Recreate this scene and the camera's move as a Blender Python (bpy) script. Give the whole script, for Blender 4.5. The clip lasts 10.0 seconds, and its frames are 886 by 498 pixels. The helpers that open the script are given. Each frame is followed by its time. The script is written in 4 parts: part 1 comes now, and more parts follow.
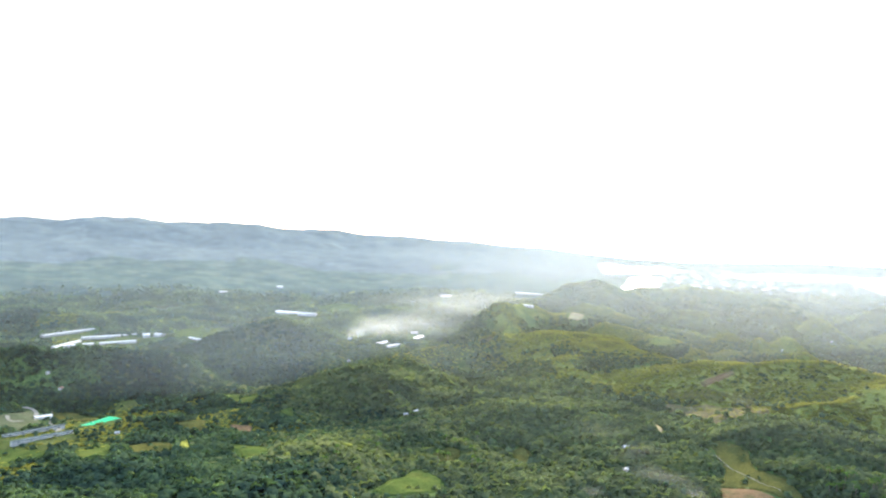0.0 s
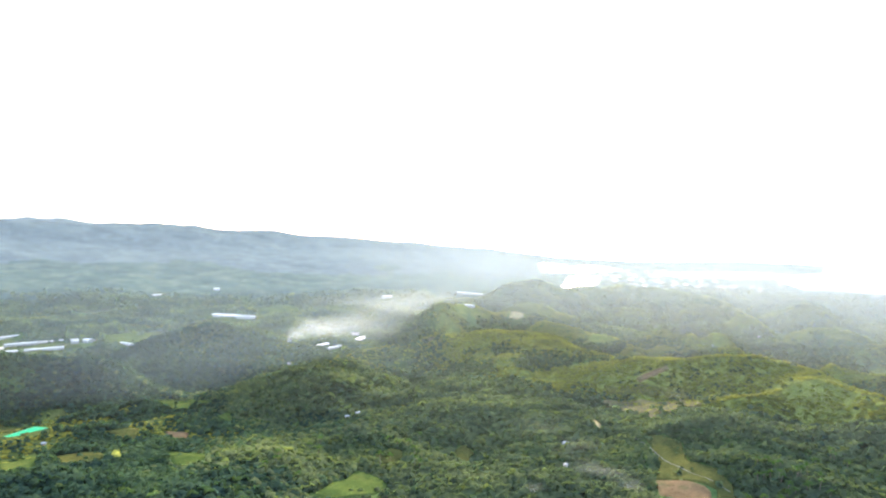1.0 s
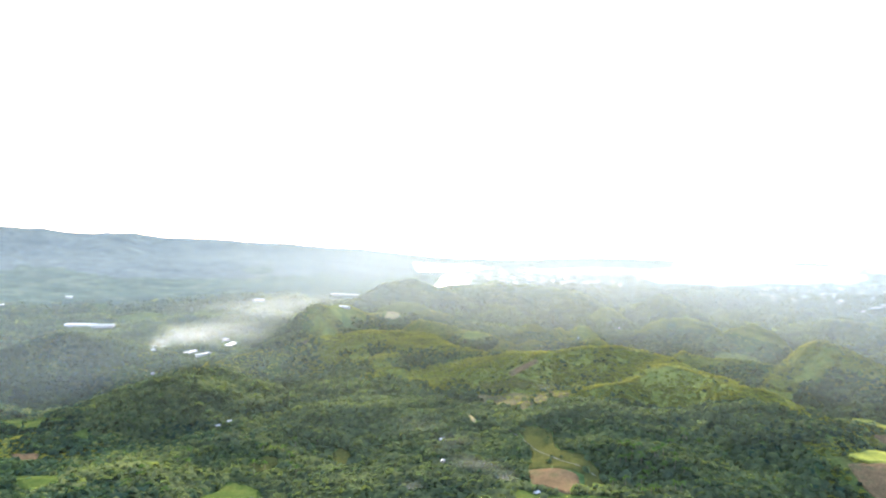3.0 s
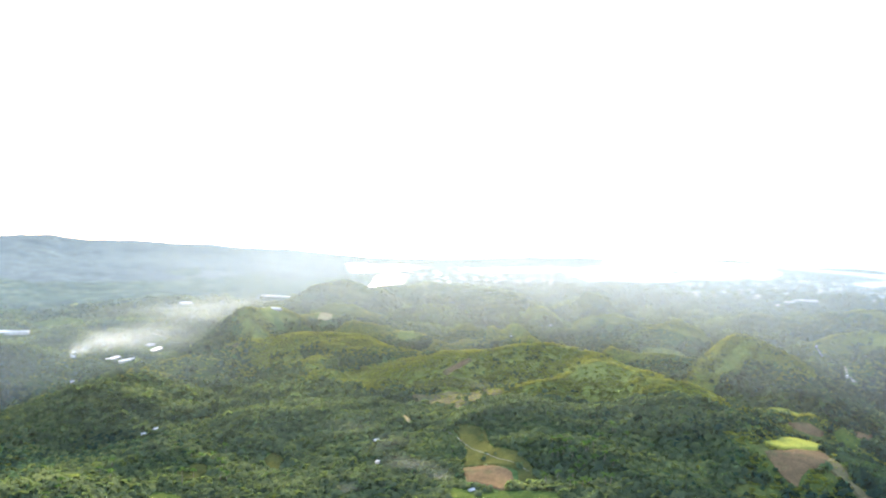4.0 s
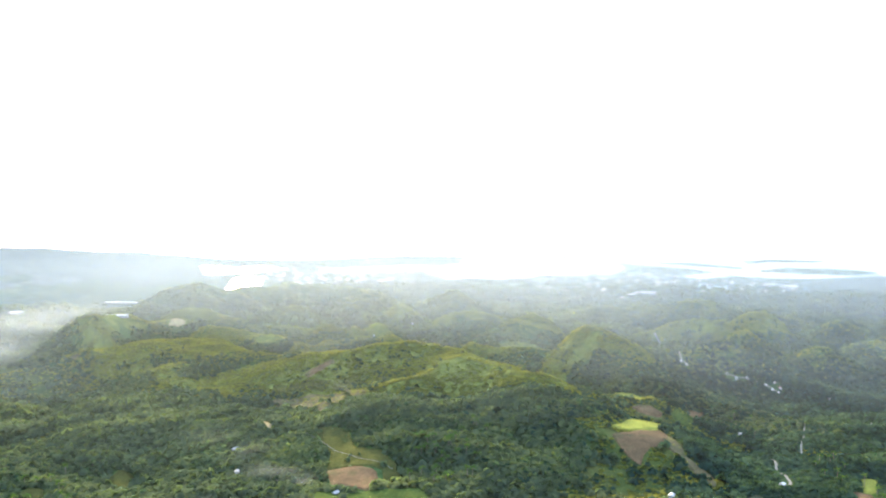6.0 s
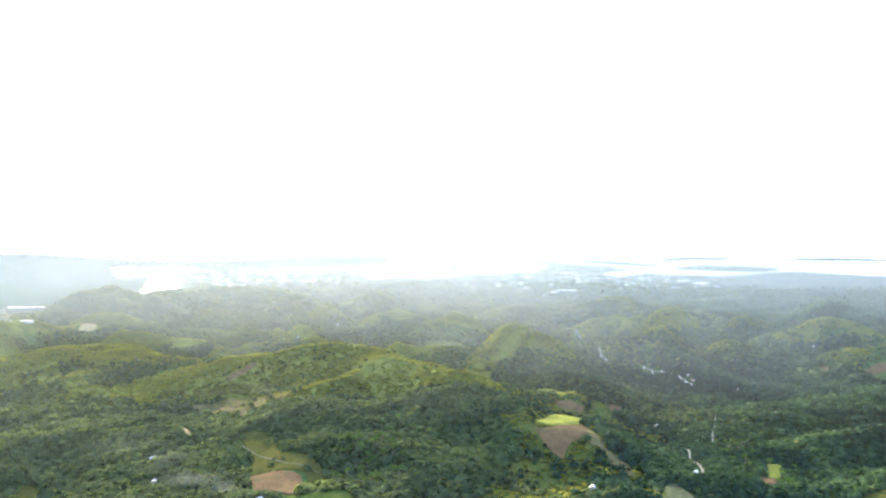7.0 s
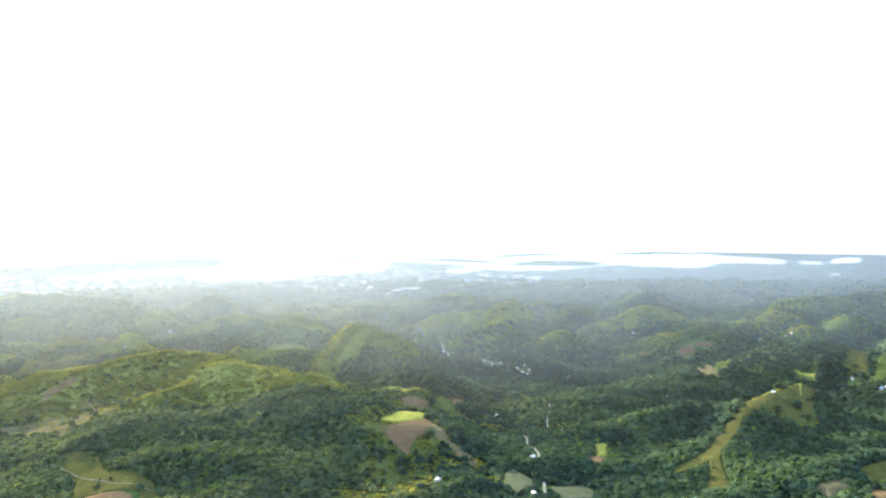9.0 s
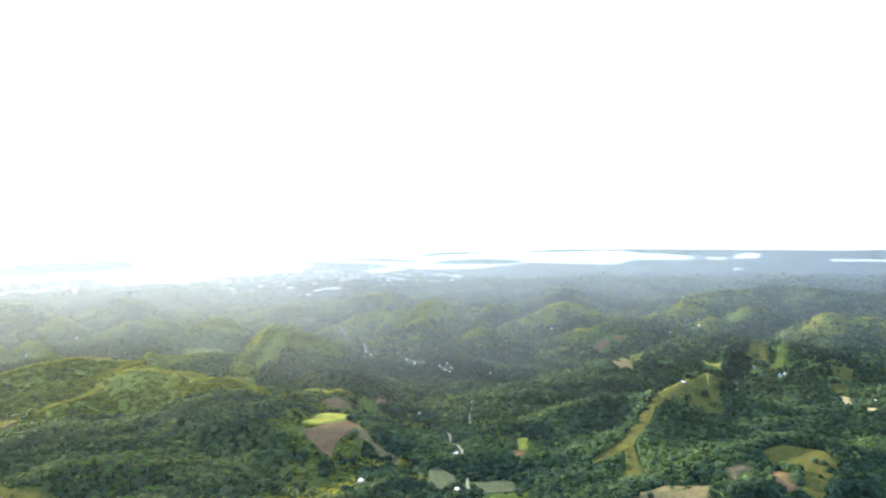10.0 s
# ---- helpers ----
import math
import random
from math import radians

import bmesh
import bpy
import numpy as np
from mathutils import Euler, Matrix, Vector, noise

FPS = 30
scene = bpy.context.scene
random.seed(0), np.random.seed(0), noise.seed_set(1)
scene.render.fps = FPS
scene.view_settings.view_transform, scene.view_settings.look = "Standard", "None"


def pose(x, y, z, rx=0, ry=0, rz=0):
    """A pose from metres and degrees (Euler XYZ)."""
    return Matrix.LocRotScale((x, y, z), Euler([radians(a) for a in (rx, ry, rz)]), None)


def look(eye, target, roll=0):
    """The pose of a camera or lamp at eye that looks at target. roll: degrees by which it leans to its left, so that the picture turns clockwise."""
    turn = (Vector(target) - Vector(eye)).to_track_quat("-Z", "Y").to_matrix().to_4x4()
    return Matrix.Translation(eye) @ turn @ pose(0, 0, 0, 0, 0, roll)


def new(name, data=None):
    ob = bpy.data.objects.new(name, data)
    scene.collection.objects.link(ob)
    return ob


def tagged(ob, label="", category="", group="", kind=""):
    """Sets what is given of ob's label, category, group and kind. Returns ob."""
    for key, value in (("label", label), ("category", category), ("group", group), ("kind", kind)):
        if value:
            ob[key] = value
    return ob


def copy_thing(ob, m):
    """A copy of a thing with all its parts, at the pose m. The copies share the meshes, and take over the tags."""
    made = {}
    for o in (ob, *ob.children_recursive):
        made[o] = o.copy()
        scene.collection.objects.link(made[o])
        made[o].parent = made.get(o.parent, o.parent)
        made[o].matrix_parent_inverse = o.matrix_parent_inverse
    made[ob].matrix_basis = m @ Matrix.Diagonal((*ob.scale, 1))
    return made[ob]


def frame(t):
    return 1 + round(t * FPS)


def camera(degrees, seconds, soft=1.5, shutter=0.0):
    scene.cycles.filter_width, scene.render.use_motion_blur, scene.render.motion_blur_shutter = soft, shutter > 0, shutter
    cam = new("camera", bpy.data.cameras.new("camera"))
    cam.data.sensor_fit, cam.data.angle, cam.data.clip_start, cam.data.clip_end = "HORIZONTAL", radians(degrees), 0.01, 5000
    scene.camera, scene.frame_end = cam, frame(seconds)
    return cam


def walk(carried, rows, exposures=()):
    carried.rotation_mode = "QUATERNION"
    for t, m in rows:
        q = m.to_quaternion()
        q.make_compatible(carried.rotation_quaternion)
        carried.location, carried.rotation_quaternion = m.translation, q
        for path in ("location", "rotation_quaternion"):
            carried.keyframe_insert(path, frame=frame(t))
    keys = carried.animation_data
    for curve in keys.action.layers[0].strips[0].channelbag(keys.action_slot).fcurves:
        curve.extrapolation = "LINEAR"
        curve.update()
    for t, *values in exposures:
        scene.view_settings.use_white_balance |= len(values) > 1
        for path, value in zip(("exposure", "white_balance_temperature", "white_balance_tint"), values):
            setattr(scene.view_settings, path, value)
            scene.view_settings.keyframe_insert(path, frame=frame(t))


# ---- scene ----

EYE = (0.0, 0.0, 300.0)
cam = camera(64.63, 10.0, soft=2.2)
walk(cam, [(t, pose(*EYE, 90 + tilt, lean, turn)) for t, turn, tilt, lean in [
    (0.0, 0.044, -0.949, -2.668), (0.5, -2.445, -0.812, -2.522), (1.0, -4.773, -0.708, -2.408), (1.5, -7.301, -0.603, -2.244),
    (2.0, -10.013, -0.496, -2.081), (2.5, -12.451, -0.414, -1.872), (4.0, -20.451, -0.195, -1.289), (4.5, -23.144, -0.175, -1.086),
    (5.0, -25.923, -0.13, -0.895), (5.5, -28.805, -0.088, -0.691), (7.0, -37.869, -0.039, -0.209), (7.5, -41.06, -0.041, -0.022),
    (8.0, -44.26, -0.06, 0.15), (8.5, -47.472, -0.088, 0.47), (9.0, -50.677, -0.163, 0.709), (9.5, -53.874, -0.257, 0.946),
    (10.0, -57.09, -0.339, 1.245)]])

# ---------------------------------------------------------------- daylight: a low sun behind thin bright haze
SUN_BEARING, SUN_UP = 15.5, 16.0
scene.view_settings.exposure = 2.3
scene.cycles.transparent_max_bounces = 24
world = bpy.data.worlds.new("daylight")
scene.world = world
world.use_nodes = True
sky = world.node_tree.nodes.new("ShaderNodeTexSky")
sky.sky_type, sky.sun_disc = "NISHITA", False
sky.sun_elevation, sky.sun_rotation = radians(SUN_UP), radians(SUN_BEARING)
sky.air_density, sky.dust_density, sky.ozone_density = 1.0, 1.0, 1.0
backing = world.node_tree.nodes["Background"]
backing.inputs["Strength"].default_value = 0.15
veil = world.node_tree.nodes.new("ShaderNodeMix")      # thin bright cloud over the whole sky
veil.data_type, veil.blend_type = "RGBA", "ADD"
veil.inputs[0].default_value, veil.inputs[7].default_value = 1.0, (1.75, 2.25, 3.25, 1)
world.node_tree.links.new(sky.outputs["Color"], veil.inputs[6])
world.node_tree.links.new(veil.outputs[2], backing.inputs["Color"])
sun_data = bpy.data.lights.new("sun", "SUN")
sun_data.energy, sun_data.angle, sun_data.color = 5.0, radians(2.0), (1.0, 0.9, 0.68)
sun = new("sun", sun_data)
b, e = radians(SUN_BEARING), radians(SUN_UP)
sun.matrix_basis = look((900 * math.sin(b), 900 * math.cos(b), 1200), (900 * math.sin(b) - math.sin(b) * math.cos(e), 900 * math.cos(b) - math.cos(b) * math.cos(e), 1200 - math.sin(e)))

# ---------------------------------------------------------------- materials

def ramp(nodes, stops):
    node = nodes.new("ShaderNodeValToRGB")
    while len(node.color_ramp.elements) < len(stops):
        node.color_ramp.elements.new(0.5)
    for el, (at, colour) in zip(node.color_ramp.elements, stops):
        el.position, el.color = at, (*colour, 1)
    return node


def plain(name):
    m = bpy.data.materials.new(name)
    m.use_nodes = True
    return m, m.node_tree.nodes, m.node_tree.links, m.node_tree.nodes["Principled BSDF"]


def world_noise(nodes, links, scale, detail=4.0, rough=0.55):
    where = nodes.new("ShaderNodeNewGeometry")
    n = nodes.new("ShaderNodeTexNoise")
    n.inputs["Scale"].default_value, n.inputs["Detail"].default_value, n.inputs["Roughness"].default_value = scale, detail, rough
    links.new(where.outputs["Position"], n.inputs["Vector"])
    return n


def mixed(nodes, links, kind, factor, a, b):
    node = nodes.new("ShaderNodeMix")
    node.data_type, node.blend_type = "RGBA", kind
    for socket, value in ((node.inputs[0], factor), (node.inputs[6], a), (node.inputs[7], b)):
        if hasattr(value, "is_output"):
            links.new(value, socket)
        elif isinstance(value, tuple):
            socket.default_value = (*value, 1)
        else:
            socket.default_value = value
    return node.outputs[2]


def earth(name, stops, big=0.02, small=0.35, bump=0.5, rough=0.95):
    """Soil, grass and crops: two scales of colour and a fine relief."""
    m, nodes, links, bsdf = plain(name)
    wide, fine = world_noise(nodes, links, big, 5), world_noise(nodes, links, small, 3, 0.7)
    colour = ramp(nodes, stops)
    links.new(wide.outputs["Fac"], colour.inputs["Fac"])
    grain = ramp(nodes, [(0.25, (0.55, 0.55, 0.55)), (0.75, (1.35, 1.35, 1.35))])
    links.new(fine.outputs["Fac"], grain.inputs["Fac"])
    links.new(mixed(nodes, links, "MULTIPLY", 1.0, colour.outputs["Color"], grain.outputs["Color"]), bsdf.inputs["Base Color"])
    relief = nodes.new("ShaderNodeBump")
    relief.inputs["Strength"].default_value, relief.inputs["Distance"].default_value = bump, 1.0
    links.new(fine.outputs["Fac"], relief.inputs["Height"])
    links.new(relief.outputs["Normal"], bsdf.inputs["Normal"])
    bsdf.inputs["Roughness"].default_value = rough
    bsdf.inputs["Specular IOR Level"].default_value = 0.0
    return m


def foliage(name, dark, light, single=False, glow=0.25):
    """Leaves: a shade of its own for every clump, stands of kindred trees, mottled leaf light, some light shining through."""
    m, nodes, links, bsdf = plain(name)
    geo = nodes.new("ShaderNodeNewGeometry")
    if single:
        pick = nodes.new("ShaderNodeObjectInfo").outputs["Random"]
    else:
        pick = geo.outputs["Random Per Island"]
    tone = ramp(nodes, [(0.12, dark), (0.5, tuple(0.6 * p + 0.4 * q for p, q in zip(dark, light))), (0.8, light), (1.0, (light[0] * 1.35, light[1] * 1.25, light[2] * 1.05))])
    stand, each = world_noise(nodes, links, 0.009, 5), world_noise(nodes, links, 0.11, 2)
    fac = None
    for value, low, high, weight in ((pick, 0.0, 1.0, 0.1), (each.outputs["Fac"], 0.3, 0.7, 0.44), (stand.outputs["Fac"], 0.36, 0.64, 0.48)):
        span = nodes.new("ShaderNodeMapRange")
        span.inputs["From Min"].default_value, span.inputs["From Max"].default_value, span.inputs["To Max"].default_value = low, high, weight
        links.new(value, span.inputs["Value"])
        if fac is None:
            fac = span.outputs["Result"]
        else:
            add = nodes.new("ShaderNodeMath")
            links.new(fac, add.inputs[0])
            links.new(span.outputs["Result"], add.inputs[1])
            fac = add.outputs[0]
    links.new(fac, tone.inputs["Fac"])
    fine = world_noise(nodes, links, 0.55, 3, 0.75)
    grain = ramp(nodes, [(0.3, (0.85, 0.87, 0.87)), (0.7, (1.14, 1.12, 1.08))])
    links.new(fine.outputs["Fac"], grain.inputs["Fac"])
    colour = mixed(nodes, links, "MULTIPLY", 1.0, tone.outputs["Color"], grain.outputs["Color"])
    links.new(colour, bsdf.inputs["Base Color"])
    bsdf.inputs["Roughness"].default_value = 0.85
    bsdf.inputs["Specular IOR Level"].default_value = 0.0
    relief = nodes.new("ShaderNodeBump")
    relief.inputs["Strength"].default_value, relief.inputs["Distance"].default_value = 0.25, 1.0
    links.new(fine.outputs["Fac"], relief.inputs["Height"])
    links.new(relief.outputs["Normal"], bsdf.inputs["Normal"])
    through_leaf = nodes.new("ShaderNodeBsdfTranslucent")
    links.new(mixed(nodes, links, "MULTIPLY", 1.0, colour, (1.35, 1.45, 0.9)), through_leaf.inputs["Color"])
    links.new(relief.outputs["Normal"], through_leaf.inputs["Normal"])
    both = nodes.new("ShaderNodeMixShader")
    both.inputs[0].default_value = glow
    links.new(bsdf.outputs[0], both.inputs[1])
    links.new(through_leaf.outputs[0], both.inputs[2])
    links.new(both.outputs[0], nodes["Material Output"].inputs["Surface"])
    return m


def painted(name, colour, rough=0.6, metal=0.0, grime=0.25, scale=0.4, gloss=0.3):
    m, nodes, links, bsdf = plain(name)
    dirt = world_noise(nodes, links, scale, 5, 0.7)
    stain = ramp(nodes, [(0.3, tuple(c * (1 - grime) for c in colour)), (0.65, colour)])
    links.new(dirt.outputs["Fac"], stain.inputs["Fac"])
    links.new(stain.outputs["Color"], bsdf.inputs["Base Color"])
    bsdf.inputs["Roughness"].default_value, bsdf.inputs["Metallic"].default_value = rough, metal
    bsdf.inputs["Specular IOR Level"].default_value = gloss
    return m


def airborne(name, colour, thin=False):
    """Fine droplets or smoke: half of the light goes on through, half comes back; thin mist lets most of the view pass."""
    m, nodes, links, bsdf = plain(name)
    nodes.remove(bsdf)
    front, back = nodes.new("ShaderNodeBsdfDiffuse"), nodes.new("ShaderNodeBsdfTranslucent")
    both = nodes.new("ShaderNodeMixShader")
    both.inputs[0].default_value = 0.6
    for k, shader in enumerate((front, back)):
        shader.inputs["Color"].default_value = (*colour, 1)
        links.new(shader.outputs[0], both.inputs[1 + k])
    out = both.outputs[0]
    if thin:
        clear_air, layer = nodes.new("ShaderNodeBsdfTransparent"), nodes.new("ShaderNodeAttribute")
        layer.attribute_name = "mist_body"
        patchy = world_noise(nodes, links, 0.004, 3)
        span = nodes.new("ShaderNodeMapRange")
        span.inputs["From Min"].default_value, span.inputs["From Max"].default_value = 0.3, 0.7
        span.inputs["To Min"].default_value, span.inputs["To Max"].default_value = 0.9, 1.1
        links.new(patchy.outputs["Fac"], span.inputs["Value"])
        times = nodes.new("ShaderNodeMath")
        times.operation = "MULTIPLY"
        links.new(layer.outputs["Fac"], times.inputs[0])
        links.new(span.outputs["Result"], times.inputs[1])
        pick = nodes.new("ShaderNodeMixShader")
        links.new(times.outputs[0], pick.inputs[0])
        links.new(clear_air.outputs[0], pick.inputs[1])
        links.new(out, pick.inputs[2])
        out = pick.outputs[0]
    links.new(out, nodes["Material Output"].inputs["Surface"])
    return m


GROUND = earth("undergrowth", [(0.3, (0.033, 0.056, 0.02)), (0.5, (0.045, 0.07, 0.023)), (0.62, (0.06, 0.083, 0.026)), (0.75, (0.08, 0.095, 0.03))], 0.011, 0.22, 0.8)
GRASS = earth("hill_grass", [(0.3, (0.0624, 0.0757, 0.0201)), (0.5, (0.0961, 0.1083, 0.0263)), (0.7, (0.1344, 0.1364, 0.0344))], 0.045, 0.3, 0.9)
PASTURE = earth("rough_pasture", [(0.32, (0.0331, 0.0468, 0.0136)), (0.5, (0.0496, 0.0606, 0.0178)), (0.66, (0.0661, 0.0688, 0.0230))], 0.03, 0.3)
YELLOW = earth("ripe_crop", [(0.3, (0.13, 0.135, 0.03)), (0.6, (0.19, 0.185, 0.035)), (0.8, (0.15, 0.15, 0.032))], 0.05, 0.5)
OLIVE = earth("dry_grass", [(0.35, (0.0339, 0.0377, 0.0128)), (0.52, (0.0558, 0.0535, 0.0157)), (0.68, (0.0377, 0.0430, 0.0138))], 0.04, 0.4)
TAN = earth("stubble", [(0.35, (0.07, 0.062, 0.03)), (0.52, (0.095, 0.078, 0.04)), (0.68, (0.056, 0.06, 0.026))], 0.05, 0.5)
BROWN = earth("ploughed_soil", [(0.35, (0.078, 0.052, 0.028)), (0.52, (0.105, 0.067, 0.036)), (0.68, (0.07, 0.058, 0.028))], 0.06, 0.5)
LIME = earth("young_crop", [(0.35, (0.0323, 0.0467, 0.0127)), (0.52, (0.0450, 0.0612, 0.0153)), (0.68, (0.0612, 0.0697, 0.0179))], 0.04, 0.4)
PALE = earth("dry_paddy", [(0.3, (0.0434, 0.0527, 0.0279)), (0.55, (0.0558, 0.0620, 0.0341)), (0.75, (0.0682, 0.0620, 0.0372))], 0.04, 0.3, 0.2)
BARE = earth("bare_earth", [(0.3, (0.1820, 0.1400, 0.0700)), (0.55, (0.2660, 0.2100, 0.1050)), (0.75, (0.1400, 0.1260, 0.0560))], 0.08, 0.5)
GRAVEL = earth("pale_gravel", [(0.3, (0.12, 0.115, 0.095)), (0.7, (0.19, 0.18, 0.15))], 0.1, 0.6, 0.2)
WOODS = foliage("ravine_woodland_leaves", (0.0165, 0.0315, 0.0275), (0.049, 0.077, 0.039), glow=0.34)
# paler leaf colour for the woods in the middle bearings
PALE_WOODS = foliage("pale_hill_woodland_leaves", (0.0395, 0.055, 0.0365), (0.092, 0.112, 0.0495), glow=0.4)
# paler, bluer leaf copies for far woods: depth haze put into the colour
HAZED_MID_WOODS = foliage("hazed_far_woodland_leaves", (0.027, 0.048, 0.046), (0.08, 0.105, 0.057), glow=0.5)
HAZED_PALE_MID = foliage("hazed_pale_woodland_leaves", (0.0445, 0.0632, 0.0396), (0.1166, 0.1326, 0.0522), glow=0.5)
SCRUB = foliage("hill_scrub", (0.1038, 0.1096, 0.0257), (0.1713, 0.1628, 0.0321), glow=0.52)
# the next two carry the bluish haze of distance in their base colour
HAZED_FAR_WOODS = earth("haze_tinted_distant_woods", [(0.34, (0.026, 0.046, 0.038)), (0.5, (0.038, 0.058, 0.047)), (0.62, (0.062, 0.08, 0.056))], 0.014, 0.05, 0.5)
HAZED_FAR_RANGE = earth("haze_tinted_distant_range", [(0.32, (0.046, 0.061, 0.064)), (0.5, (0.057, 0.074, 0.077)), (0.66, (0.07, 0.087, 0.084))], 0.007, 0.03, 0.5)
LEAVES = foliage("tree_leaves", (0.028, 0.05, 0.034), (0.11, 0.14, 0.05), single=True, glow=0.36)
FROND = foliage("palm_leaves", (0.0303, 0.0589, 0.0135), (0.0715, 0.1116, 0.0225), single=True, glow=0.4)
BARK = painted("bark", (0.16, 0.12, 0.085), 0.9, 0, 0.5, 1.5)
WHITE_ROOF = painted("pale_sheet_roof", (0.4, 0.385, 0.35), 0.5, 0.0, 0.2)
GREY_ROOF = painted("weathered_sheet_roof", (0.27, 0.265, 0.25), 0.55, 0.0, 0.3)
RUST_ROOF = painted("rusty_red_roof", (0.33, 0.13, 0.09), 0.6, 0.0, 0.4)
BLUE_ROOF = painted("blue_sheet_roof", (0.2, 0.5, 0.72), 0.4, 0.0, 0.15)
GREEN_COURT = painted("green_court_paint", (0.03, 0.27, 0.12), 0.8, 0.0, 0.25, 0.4, 0.0)
SHADE_NET = painted("grey_shade_net", (0.085, 0.1, 0.095), 0.9, 0.0, 0.4, 0.3, 0.0)
WALL = painted("plastered_wall", (0.3, 0.29, 0.265), 0.85, 0, 0.3)
DARK_GLASS = painted("dark_window", (0.03, 0.035, 0.04), 0.2, 0, 0.2)
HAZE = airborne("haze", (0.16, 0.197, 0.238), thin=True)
# lighter copy of HAZE, with the glare towards the sun in its colour
GLARE = airborne("glare_tinted_haze", (0.268, 0.275, 0.27), thin=True)
SMOKE = airborne("smoke", (0.5, 0.5, 0.49), thin=True)
WATER, nodes, links, bsdf = plain("bay_water")
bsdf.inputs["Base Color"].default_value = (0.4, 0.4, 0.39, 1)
bsdf.inputs["Roughness"].default_value, bsdf.inputs["IOR"].default_value = 0.22, 1.33
waves = world_noise(nodes, links, 0.15, 4)
chop = nodes.new("ShaderNodeBump")
chop.inputs["Strength"].default_value, chop.inputs["Distance"].default_value = 0.15, 0.5
links.new(waves.outputs["Fac"], chop.inputs["Height"])
links.new(chop.outputs["Normal"], bsdf.inputs["Normal"])


# ---------------------------------------------------------------- the lie of the land
TABLE = np.random.RandomState(7).rand(1024)
ORDER = np.random.RandomState(8).permutation(1024)


def value_noise(x, y):
    ix, iy = np.floor(x).astype(int), np.floor(y).astype(int)
    fx, fy = x - ix, y - iy
    fx, fy = fx * fx * (3 - 2 * fx), fy * fy * (3 - 2 * fy)

    def at(i, j):
        return TABLE[ORDER[(ORDER[i & 1023] + j) & 1023]]
    low = at(ix, iy) * (1 - fx) + at(ix + 1, iy) * fx
    high = at(ix, iy + 1) * (1 - fx) + at(ix + 1, iy + 1) * fx
    return (low * (1 - fy) + high * fy) * 2 - 1


def fractal(x, y, size, octaves=4, shift=0.0):
    total, weight, norm = 0.0, 1.0, 0.0
    for k in range(octaves):
        total = total + weight * value_noise(x / size + 31.7 * k + shift, y / size - 17.3 * k + shift)
        norm += weight
        size, weight = size / 2.03, weight * 0.5
    return total / norm


BASE_R = (0, 600, 900, 1400, 2000, 2600, 3300, 4000, 4850, 6000)
BASE_D = (205, 218, 240, 256, 246, 225, 184, 132, 55, 0)


def base_height(x, y):
    r, bearing = np.hypot(x, y), np.degrees(np.arctan2(x, y))
    valley = np.interp(bearing, (-60, -15, 8), (1, 1, 0)) + np.interp(bearing, (45, 62, 95), (0, 0.35, 0.45))
    return EYE[2] - np.interp(r, BASE_R, BASE_D) - 42 * valley * np.interp(r, (700, 1300, 2500, 3600), (0, 1, 1, 0)) - (
        30 * np.interp(bearing, (72, 86), (0, 1)) + 36 * np.interp(bearing, (8, 14, 20, 28), (0, 1, 1, 0))) * np.interp(r, (3500, 4850), (0, 1))


HILLS, RIDGES = [], []


def hill(x, y, top, a, b, turn=0.0):
    """A rounded hill; a across and b along the compass bearing turn, in degrees."""
    HILLS.append((x, y, max(top - float(base_height(np.array(x), np.array(y))), 8.0), a, b, radians(turn)))


def ridge(points, width):
    """A crest through (x, y, z) points that falls away on both sides."""
    RIDGES.append((points, width))


def rise(x, y):
    """How far the hills and ridges stand above the plain."""
    x, y = np.asarray(x, float), np.asarray(y, float)
    px, py, power = x.ravel(), y.ravel(), 3.5
    total = np.zeros(px.shape)
    for hx, hy, h, a, b, turn in HILLS:
        k = np.nonzero((np.abs(px - hx) < 2.3 * max(a, b)) & (np.abs(py - hy) < 2.3 * max(a, b)))[0]
        dx, dy = px[k] - hx, py[k] - hy
        u, v = dx * math.cos(turn) - dy * math.sin(turn), dx * math.sin(turn) + dy * math.cos(turn)
        total[k] += (h * np.exp(-(u / a) ** 2 - (v / b) ** 2)) ** power
    for points, width in RIDGES:
        reach = 2.6 * width
        xs, ys = [p[0] for p in points], [p[1] for p in points]
        k = np.nonzero((px > min(xs) - reach) & (px < max(xs) + reach) & (py > min(ys) - reach) & (py < max(ys) + reach))[0]
        if not len(k):
            continue
        qx, qy, best = px[k], py[k], np.zeros(len(k))
        for (x0, y0, z0), (x1, y1, z1) in zip(points, points[1:]):
            lx, ly = x1 - x0, y1 - y0
            s = np.clip(((qx - x0) * lx + (qy - y0) * ly) / (lx * lx + ly * ly), 0, 1)
            d = np.hypot(qx - x0 - s * lx, qy - y0 - s * ly)
            top = z0 + s * (z1 - z0) - base_height(x0 + s * lx, y0 + s * ly)
            best = np.maximum(best, np.maximum(top, 0) * np.exp(-(d / width) ** 1.9))
        total[k] += best ** power
    return (total ** (1 / power)).reshape(x.shape)


